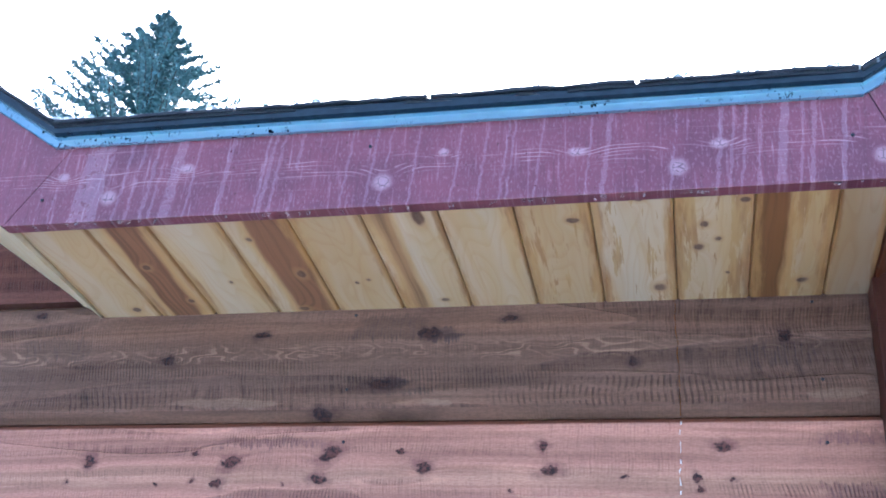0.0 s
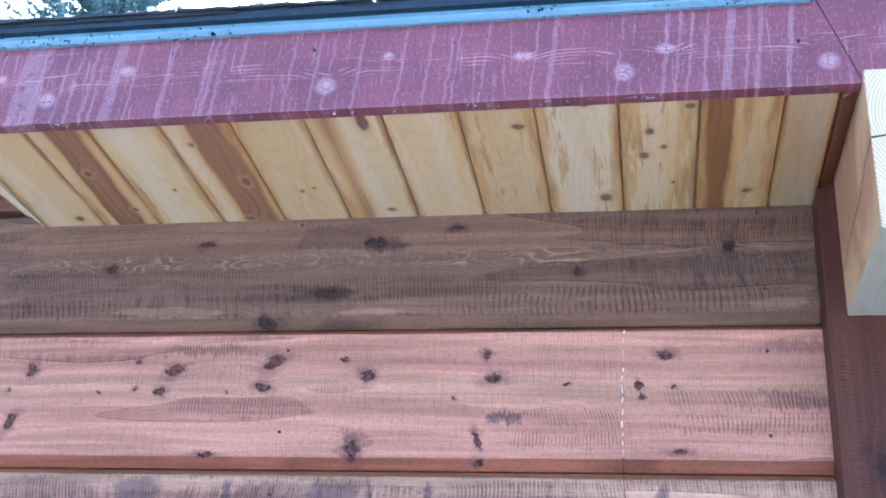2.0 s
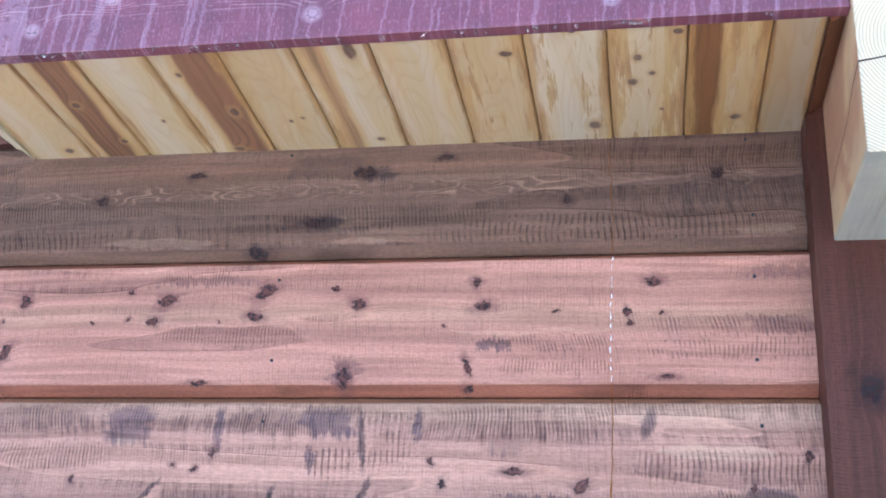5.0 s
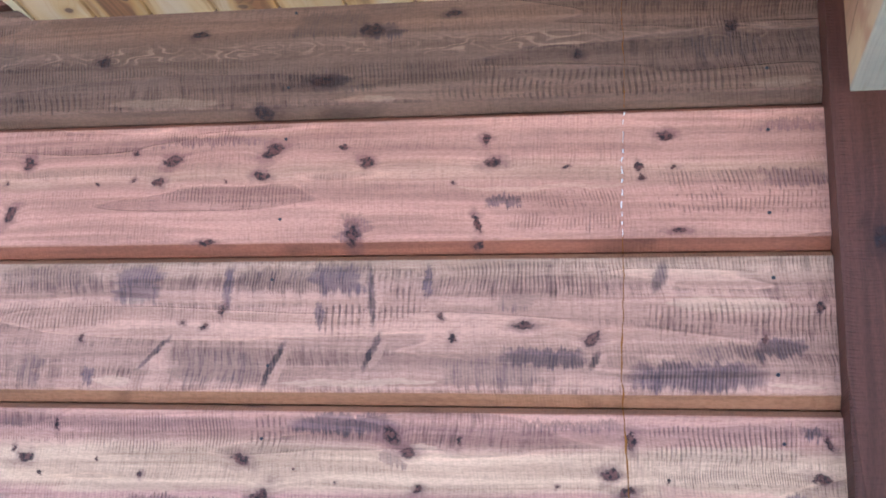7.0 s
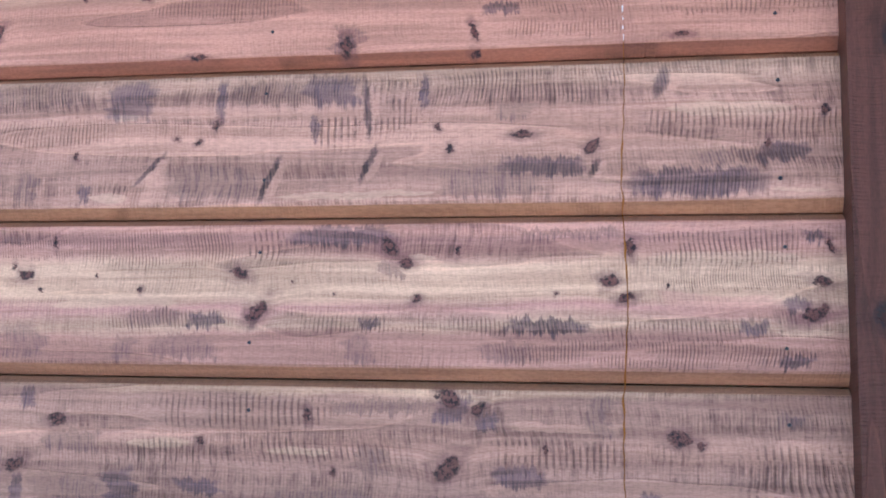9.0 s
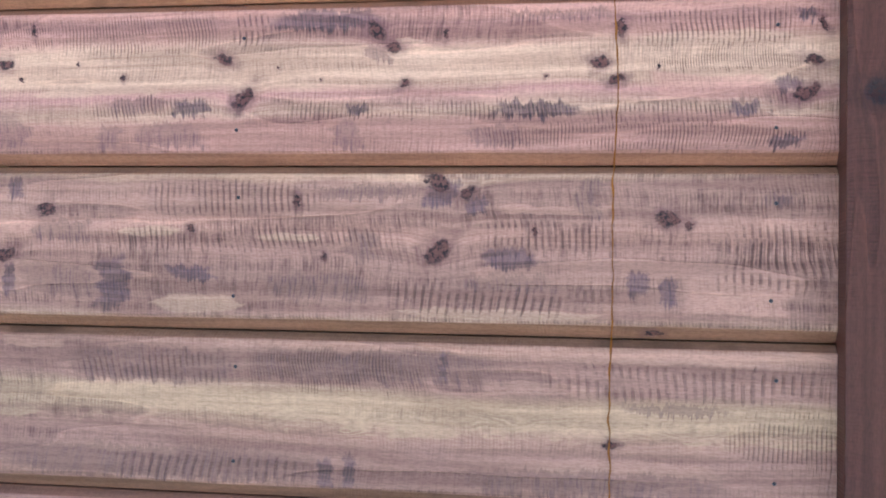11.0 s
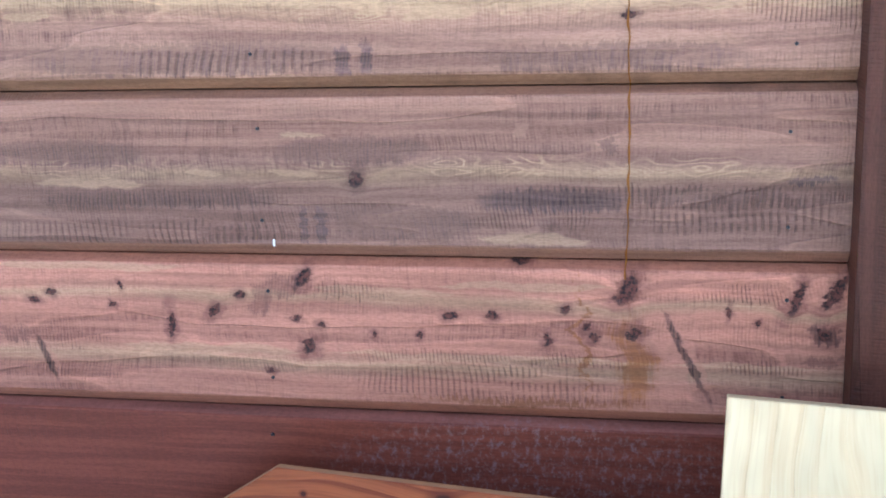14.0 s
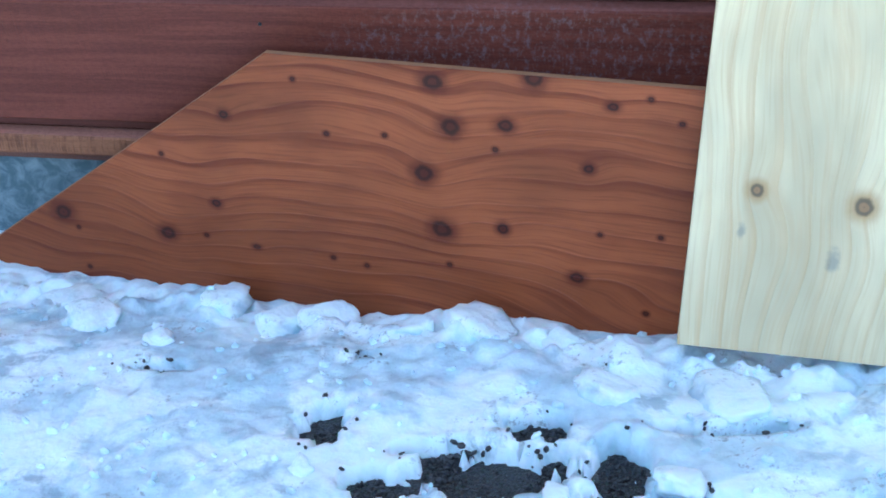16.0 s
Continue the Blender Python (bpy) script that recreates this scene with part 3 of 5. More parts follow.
# wear of each board: (x, z, half length, half height), then slant or tooth pitch
MARKS = {}
MARKS["f"] = {
    "knots": ((-0.526, 3.2, 0.0122, 0.0098, 0), (0.007, 3.245, 0.0223, 0.0107, 0), (-0.085, 3.142, 0.0222, 0.0103, 0.8), (0.391, 3.177, 0.0092, 0.0089, 0), (0.662, 3.222, 0.0118, 0.0111, 0), (-0.334, 3.25, 0.019, 0.0061, 0),
        (-0.193, 3.085, 0.0179, 0.0102, 0), (0.163, 3.272, 0.0131, 0.0059, 0), (-0.829, 3.308, 0.0131, 0.0079, 0),),
    "cream": ((-0.39, 3.108, 0.1166, 0.011), (0.756, 3.11, 0.0525, 0.011), (0.025, 3.102, 0.0324, 0.0067),),
    "comb": ((-0.508, 3.18, 0.3023, 0.0182, 0.0087), (0.033, 3.151, 0.2396, 0.0228, 0.0097), (0.44, 3.121, 0.3105, 0.0271, 0.0146), (-0.617, 3.116, 0.1459, 0.0179, 0.0155),),
    "dim": ((-0.075, 3.259, 0.0795, 0.0241), (-0.778, 3.23, 0.0767, 0.0253), (0.646, 3.188, 0.0732, 0.0274), (-0.054, 3.136, 0.0662, 0.0171),),
    "dark": ((0.016, 3.242, 0.0334, 0.0148, 0), (-0.062, 3.142, 0.0415, 0.0115, 0.6),),
}
MARKS["a"] = {
    "knots": ((-0.653, 2.992, 0.0095, 0.0125, 0), (-0.362, 2.99, 0.0151, 0.0107, 0.6), (-0.387, 2.948, 0.0106, 0.0083, 0), (-0.167, 3.005, 0.0147, 0.0151, 0.6), (-0.184, 2.956, 0.0131, 0.0075, 0), (0.012, 2.978, 0.0135, 0.0089, 0),
        (-0.676, 2.889, 0.0094, 0.0152, 0.4), (-0.008, 2.839, 0.0098, 0.0185, 0), (0.228, 3.018, 0.0089, 0.0088, 0), (0.241, 2.972, 0.015, 0.008, 0), (0.544, 3.013, 0.013, 0.0093, 0), (0.498, 2.956, 0.0059, 0.0078, 0),
        (0.501, 2.938, 0.0045, 0.0063, 0), (0.218, 2.858, 0.0061, 0.0169, -0.3),),
    "specks": ((-0.694, 2.953, 0.004, 0.0031, 0), (-0.436, 3.007, 0.0061, 0.0046, 0), (-0.435, 2.953, 0.0046, 0.0038, 0), (-0.033, 3.008, 0.0072, 0.0037, 0), (-0.282, 2.83, 0.0175, 0.0036, 0), (-0.257, 2.947, 0.003, 0.003, 0),
        (-0.508, 2.946, 0.0031, 0.0031, 0), (0.556, 2.956, 0.0065, 0.0035, 0), (0.372, 2.959, 0.004, 0.0029, 0), (0.172, 2.936, 0.0034, 0.0029, 0), (0.563, 2.84, 0.0127, 0.0034, 0), (0.219, 2.821, 0.008, 0.0056, 0),),
    "comb": ((-0.221, 2.919, 0.1499, 0.0185, 0.0085), (-0.306, 3.034, 0.0791, 0.0116, 0.0072), (0.677, 2.932, 0.1354, 0.0155, 0.0091), (0.67, 2.891, 0.1426, 0.0154, 0.0098), (0.366, 2.901, 0.1091, 0.0123, 0.0078), (0.376, 2.859, 0.1116, 0.0121, 0.0078),),
    "dim": ((-0.291, 3.028, 0.1088, 0.0096), (-0.012, 2.853, 0.028, 0.0286), (0.759, 2.932, 0.0543, 0.0172), (0.758, 3.03, 0.0614, 0.0106),),
    "cream": ((-0.656, 2.951, 0.0512, 0.0116), (-0.384, 2.95, 0.0301, 0.014), (0.316, 2.923, 0.1606, 0.0053),),
    "clean": ((-0.149, 2.875, 0.1221, 0.02), (0.724, 2.851, 0.0913, 0.0175), (0.599, 2.996, 0.0709, 0.0106),),
    "dark": ((-0.008, 2.846, 0.0175, 0.0143, 0), (0.26, 2.899, 0.0303, 0.0117, 0),),
}
MARKS["b"] = {
    "dark": ((-0.401, 2.749, 0.0478, 0.0376, 0), (-0.229, 2.746, 0.01, 0.0389, 0), (-0.021, 2.759, 0.0547, 0.0279, 0), (-0.057, 2.695, 0.0076, 0.0223, 0), (-0.357, 2.626, 0.0287, 0.0328, 0.9), (-0.135, 2.605, 0.019, 0.0437, 0.45),
        (0.04, 2.629, 0.0108, 0.0334, 0.4), (0.034, 2.729, 0.0048, 0.0602, -0.1), (0.133, 2.754, 0.0057, 0.0309, 0), (-0.478, 2.582, 0.0109, 0.0172, 0), (0.529, 2.758, 0.0205, 0.0299, 0.3), (0.334, 2.618, 0.0702, 0.0178, 0),
        (0.421, 2.614, 0.0085, 0.0161, 0.4), (0.589, 2.589, 0.1155, 0.0252, 0), (0.73, 2.634, 0.0492, 0.0157, 0), (0.789, 2.702, 0.0089, 0.0112, 0.3),),
    "dim": ((-0.241, 2.603, 0.0877, 0.0322), (-0.579, 2.769, 0.0987, 0.0201), (-0.583, 2.596, 0.0222, 0.0313), (-0.146, 2.761, 0.0707, 0.0229), (0.254, 2.594, 0.087, 0.0292), (0.297, 2.716, 0.0358, 0.0134),
        (0.626, 2.631, 0.0547, 0.0127),),
    "cream": ((-0.426, 2.575, 0.036, 0.0102), (-0.401, 2.72, 0.0293, 0.0082), (0.02, 2.574, 0.1486, 0.0076), (0.635, 2.711, 0.0982, 0.0162), (0.758, 2.571, 0.0558, 0.0037),),
    "clean": ((-0.352, 2.595, 0.0232, 0.0324), (-0.305, 2.574, 0.0212, 0.0091), (0.408, 2.576, 0.0579, 0.0137), (0.547, 2.618, 0.0246, 0.0064),),
    "comb": ((-0.581, 2.761, 0.0948, 0.0274, 0.0085), (-0.545, 2.694, 0.1196, 0.025, 0.0091), (-0.016, 2.688, 0.0411, 0.0324, 0.0144), (0.086, 2.729, 0.0457, 0.0531, 0.0131), (-0.429, 2.595, 0.0289, 0.012, 0.0118), (-0.104, 2.756, 0.1262, 0.0245, 0.0065),
        (0.319, 2.759, 0.1568, 0.0305, 0.0091), (0.652, 2.685, 0.1646, 0.029, 0.0118), (0.705, 2.632, 0.0719, 0.0142, 0.0078), (0.589, 2.589, 0.1155, 0.022, 0.0072),),
    "knots": ((-0.268, 2.672, 0.0057, 0.0042, 0), (-0.237, 2.704, 0.0064, 0.0091, 0), (-0.311, 2.68, 0.0043, 0.0035, 0), (-0.5, 2.65, 0.0044, 0.007, 0), (0.16, 2.689, 0.004, 0.0054, 0), (0.304, 2.674, 0.0168, 0.006, 0),
        (0.42, 2.65, 0.0101, 0.013, 0.4), (0.18, 2.651, 0.0053, 0.008, 0.4), (0.697, 2.651, 0.0048, 0.0089, 0.2), (0.789, 2.704, 0.0054, 0.009, 0.4),),
}
MARKS["c"] = {
    "knots": ((-0.573, 2.437, 0.0147, 0.0082, 0), (-0.179, 2.44, 0.015, 0.0099, -0.3), (-0.144, 2.374, 0.0148, 0.0168, 0.6), (0.083, 2.484, 0.0131, 0.0142, -0.5), (0.113, 2.455, 0.0117, 0.0071, 0), (0.131, 2.398, 0.0071, 0.007, 0.5),
        (0.448, 2.427, 0.0145, 0.0093, 0), (0.472, 2.399, 0.0132, 0.0074, 0.6), (0.481, 2.482, 0.006, 0.0149, 0), (0.776, 2.426, 0.0136, 0.0084, 0), (0.764, 2.375, 0.017, 0.0142, 0.7),),
    "specks": ((-0.599, 2.454, 0.0029, 0.0055, 0), (-0.543, 2.41, 0.0051, 0.0034, 0), (-0.441, 2.437, 0.0029, 0.004, 0), (-0.359, 2.411, 0.0035, 0.0053, 0), (-0.522, 2.495, 0.0044, 0.0096, 0), (-0.164, 2.536, 0.0137, 0.0033, 0),
        (-0.083, 2.424, 0.0027, 0.0026, 0), (-0.01, 2.405, 0.0026, 0.0026, 0), (0.789, 2.483, 0.0051, 0.0133, -0.4), (0.199, 2.478, 0.0038, 0.0077, 0), (0.539, 2.418, 0.003, 0.0049, 0), (0.358, 2.406, 0.0025, 0.0031, 0),),
    "dark": ((-0.007, 2.504, 0.0865, 0.0177, 0), (-0.228, 2.359, 0.0342, 0.0146, 0), (0.052, 2.356, 0.0195, 0.0095, 0), (-0.147, 2.368, 0.0202, 0.0227, 0.4), (0.738, 2.389, 0.0199, 0.0134, 0), (0.342, 2.353, 0.0645, 0.0139, 0),
        (0.672, 2.351, 0.023, 0.0119, 0), (0.736, 2.3, 0.0311, 0.0103, 0), (0.764, 2.499, 0.0143, 0.0097, 0),),
    "dim": ((-0.611, 2.5, 0.0223, 0.0086), (-0.329, 2.364, 0.0523, 0.0138), (-0.575, 2.325, 0.0399, 0.03), (0.042, 2.313, 0.0243, 0.0267), (-0.27, 2.313, 0.0652, 0.0211), (-0.386, 2.311, 0.0228, 0.0196),
        (0.091, 2.447, 0.0227, 0.0145), (0.296, 2.31, 0.0432, 0.0169), (0.383, 2.505, 0.0834, 0.0076),),
    "comb": ((-0.32, 2.482, 0.1618, 0.0319, 0.0078), (-0.124, 2.489, 0.0306, 0.0264, 0.0131), (-0.294, 2.359, 0.1281, 0.018, 0.0085), (0.027, 2.354, 0.1513, 0.0143, 0.0091), (-0.557, 2.485, 0.0734, 0.0206, 0.0059), (0.63, 2.481, 0.1439, 0.0276, 0.0098),
        (0.293, 2.353, 0.1147, 0.0139, 0.0091), (0.555, 2.347, 0.1413, 0.0151, 0.0091), (0.517, 2.308, 0.2571, 0.021, 0.0072), (0.627, 2.432, 0.1287, 0.0182, 0.0052),),
    "cream": ((-0.535, 2.441, 0.0911, 0.0058), (-0.405, 2.39, 0.1275, 0.01), (0.146, 2.466, 0.0271, 0.008), (0.74, 2.346, 0.0454, 0.0059), (0.627, 2.464, 0.1291, 0.0107), (0.523, 2.419, 0.0149, 0.007),),
    "clean": ((-0.514, 2.524, 0.1206, 0.012), (0.427, 2.516, 0.1319, 0.0057), (0.681, 2.512, 0.1342, 0.0049), (0.623, 2.388, 0.0904, 0.0196),),
}
MARKS["d"] = {
    "knots": ((-0.492, 2.187, 0.0164, 0.0104, 0), (0.189, 2.233, 0.0181, 0.015, -0.5), (0.239, 2.219, 0.0099, 0.0123, 0.4), (0.19, 2.122, 0.02, 0.0196, 0.5), (0.554, 2.177, 0.017, 0.0112, 0), (-0.564, 2.11, 0.0135, 0.0134, 0.6),
        (0.588, 2.169, 0.0067, 0.0086, 0),),
    "specks": ((-0.23, 2.156, 0.0059, 0.0055, 0), (-0.047, 2.203, 0.0066, 0.01, 0), (0.536, 1.998, 0.012, 0.0044, 0), (0.0, 2.112, 0.0057, 0.0073, 0), (0.347, 2.155, 0.0035, 0.0053, 0),),
    "dark": ((-0.551, 2.219, 0.0155, 0.0189, 0), (-0.374, 2.065, 0.0312, 0.0447, 0), (-0.558, 2.069, 0.0114, 0.0311, 0), (-0.221, 2.081, 0.0441, 0.0139, 0), (0.187, 2.218, 0.034, 0.0244, 0), (0.509, 2.074, 0.0172, 0.0217, 0),
        (0.558, 2.063, 0.0149, 0.0238, 0), (0.253, 2.199, 0.0179, 0.0154, 0), (0.307, 2.113, 0.0445, 0.0177, 0),),
    "dim": ((-0.009, 2.064, 0.0898, 0.0228), (0.061, 2.218, 0.0928, 0.0125), (0.052, 2.132, 0.028, 0.0271), (0.724, 2.21, 0.0246, 0.0126), (0.442, 2.209, 0.0216, 0.0346), (-0.46, 2.152, 0.0459, 0.0188),
        (-0.472, 2.067, 0.0666, 0.0285), (0.307, 2.073, 0.0803, 0.0133),),
    "cream": ((-0.212, 2.034, 0.0834, 0.0177), (0.286, 2.024, 0.184, 0.0098), (-0.071, 2.143, 0.0572, 0.0068), (-0.304, 2.151, 0.0595, 0.0093),),
    "clean": ((0.666, 2.057, 0.0877, 0.03), (0.377, 2.191, 0.0877, 0.0078), (0.75, 2.168, 0.0409, 0.0127),),
    "comb": ((-0.166, 2.208, 0.1547, 0.0297, 0.0136), (-0.138, 2.141, 0.2605, 0.0229, 0.0126), (0.364, 2.146, 0.1101, 0.0285, 0.0136), (0.281, 2.049, 0.1885, 0.0245, 0.0175), (0.718, 2.117, 0.0907, 0.0552, 0.0155),),
}
MARKS["e"] = {
    "knots": ((0.47, 1.821, 0.0105, 0.0053, 0),),
    "dark": ((0.008, 1.76, 0.0133, 0.0279, 0), (0.049, 1.761, 0.0118, 0.0278, 0), (0.202, 1.941, 0.0069, 0.0248, 0),),
    "dim": ((-0.294, 1.927, 0.1573, 0.0293), (0.089, 1.935, 0.2334, 0.026), (0.564, 1.878, 0.0857, 0.0088), (-0.289, 1.765, 0.2812, 0.0286), (0.444, 1.757, 0.2114, 0.0201),),
    "cream": ((-0.048, 1.85, 0.0336, 0.0084), (0.066, 1.838, 0.0235, 0.0069), (0.178, 1.829, 0.0599, 0.0137), (0.332, 1.842, 0.0403, 0.0045), (-0.533, 1.845, 0.0417, 0.0097), (0.763, 1.833, 0.0455, 0.0048),
        (0.612, 1.829, 0.0298, 0.0039),),
    "clean": ((0.363, 1.904, 0.0978, 0.0103), (0.571, 1.96, 0.2476, 0.0096), (0.496, 1.785, 0.1568, 0.0102), (-0.329, 1.786, 0.0909, 0.0062), (-0.513, 1.959, 0.0596, 0.0072),),
    "comb": ((0.589, 1.919, 0.2301, 0.0275, 0.0175), (-0.292, 1.925, 0.1448, 0.0274, 0.0136), (-0.214, 1.76, 0.2032, 0.0214, 0.0194), (0.734, 1.838, 0.0831, 0.0433, 0.0087), (0.038, 1.926, 0.1743, 0.0312, 0.0068),),
}
MARKS["g"] = {
    "knots": ((0.023, 1.563, 0.0127, 0.0125, 0),),
    "dark": ((0.351, 1.529, 0.1189, 0.0187, 0), (0.753, 1.563, 0.0419, 0.0062, 0), (-0.072, 1.483, 0.0065, 0.0344, 0), (-0.041, 1.484, 0.0099, 0.0343, 0),),
    "dim": ((-0.498, 1.607, 0.1398, 0.0225), (0.013, 1.611, 0.1265, 0.0238), (0.097, 1.488, 0.1258, 0.029), (0.443, 1.616, 0.0111, 0.0137), (-0.324, 1.527, 0.2095, 0.015), (0.592, 1.537, 0.1217, 0.0137),),
    "cream": ((-0.47, 1.554, 0.1075, 0.0096), (0.319, 1.463, 0.0973, 0.0104), (-0.248, 1.572, 0.0411, 0.0059), (-0.072, 1.577, 0.0447, 0.0068), (0.45, 1.577, 0.0357, 0.0069), (0.317, 1.575, 0.0206, 0.007),
        (-0.079, 1.64, 0.0445, 0.0043),),
    "clean": ((0.219, 1.687, 0.0602, 0.0092), (0.301, 1.644, 0.0137, 0.0115), (0.595, 1.616, 0.0474, 0.0067), (-0.444, 1.682, 0.1851, 0.0084),),
    "comb": ((-0.313, 1.527, 0.2196, 0.015, 0.0107), (0.517, 1.537, 0.2872, 0.0161, 0.0126), (0.305, 1.5, 0.1111, 0.0212, 0.0087), (-0.37, 1.468, 0.2763, 0.0228, 0.0155), (0.64, 1.513, 0.1596, 0.0341, 0.0155),),
}
MARKS["h"] = {
    "knots": ((-0.244, 1.329, 0.0094, 0.0123, 0.4), (-0.325, 1.303, 0.0064, 0.0229, 0), (-0.076, 1.394, 0.0091, 0.018, 0.4), (-0.073, 1.27, 0.0112, 0.0143, 0.3), (0.176, 1.331, 0.0116, 0.0069, 0), (0.402, 1.317, 0.0083, 0.0077, 0),
        (0.48, 1.308, 0.0118, 0.0125, 0), (0.468, 1.38, 0.0154, 0.0247, 0.4), (0.735, 1.371, 0.0094, 0.0278, 0.3), (0.794, 1.383, 0.0101, 0.0275, 0.5), (0.78, 1.313, 0.0119, 0.0112, 0), (0.295, 1.426, 0.0149, 0.0067, 0),
        (-0.588, 1.342, 0.0101, 0.0064, 0), (-0.552, 1.357, 0.0089, 0.0053, 0),),
    "specks": ((-0.417, 1.372, 0.0043, 0.0083, 0), (-0.435, 1.337, 0.0065, 0.0042, 0), (-0.195, 1.36, 0.0073, 0.0071, 0), (-0.097, 1.32, 0.0092, 0.0051, 0), (-0.052, 1.31, 0.0071, 0.0051, 0), (0.04, 1.293, 0.005, 0.006, 0),
        (0.124, 1.294, 0.0059, 0.006, 0), (0.247, 1.332, 0.0095, 0.0069, 0), (0.37, 1.347, 0.0083, 0.0068, 0), (0.34, 1.292, 0.0056, 0.0098, 0), (0.416, 1.299, 0.0065, 0.0068, 0), (0.674, 1.329, 0.0061, 0.0047, 0),
        (0.631, 1.348, 0.0044, 0.0103, 0), (-0.148, 1.223, 0.0062, 0.0052, 0), (-0.314, 1.437, 0.0105, 0.0041, 0),),
    "dark": ((0.566, 1.269, 0.0269, 0.0768, -0.5), (-0.574, 1.234, 0.0124, 0.0431, -0.4), (0.78, 1.313, 0.0256, 0.014, 0), (-0.087, 1.386, 0.0182, 0.0226, 0.5),),
    "dim": ((-0.12, 1.377, 0.0459, 0.0201), (-0.637, 1.276, 0.0341, 0.0135), (0.777, 1.27, 0.03, 0.0094), (-0.168, 1.35, 0.0206, 0.0254),),
    "cream": ((-0.476, 1.405, 0.1798, 0.0093), (0.069, 1.37, 0.1327, 0.0079), (0.314, 1.384, 0.1402, 0.0087), (-0.256, 1.261, 0.1693, 0.0104), (0.227, 1.257, 0.2889, 0.0085), (0.651, 1.258, 0.1234, 0.0062),),
    "clean": ((0.549, 1.259, 0.0315, 0.0674),),
    "comb": ((0.01, 1.37, 0.0845, 0.0124, 0.0087), (0.247, 1.258, 0.2685, 0.0099, 0.0087), (-0.515, 1.266, 0.0889, 0.0133, 0.0087), (0.657, 1.377, 0.0783, 0.014, 0.0087), (0.236, 1.213, 0.2219, 0.0301, 0.0126), (-0.503, 1.21, 0.0724, 0.0161, 0.0087),
        (0.686, 1.254, 0.07, 0.0119, 0.0087),),
}
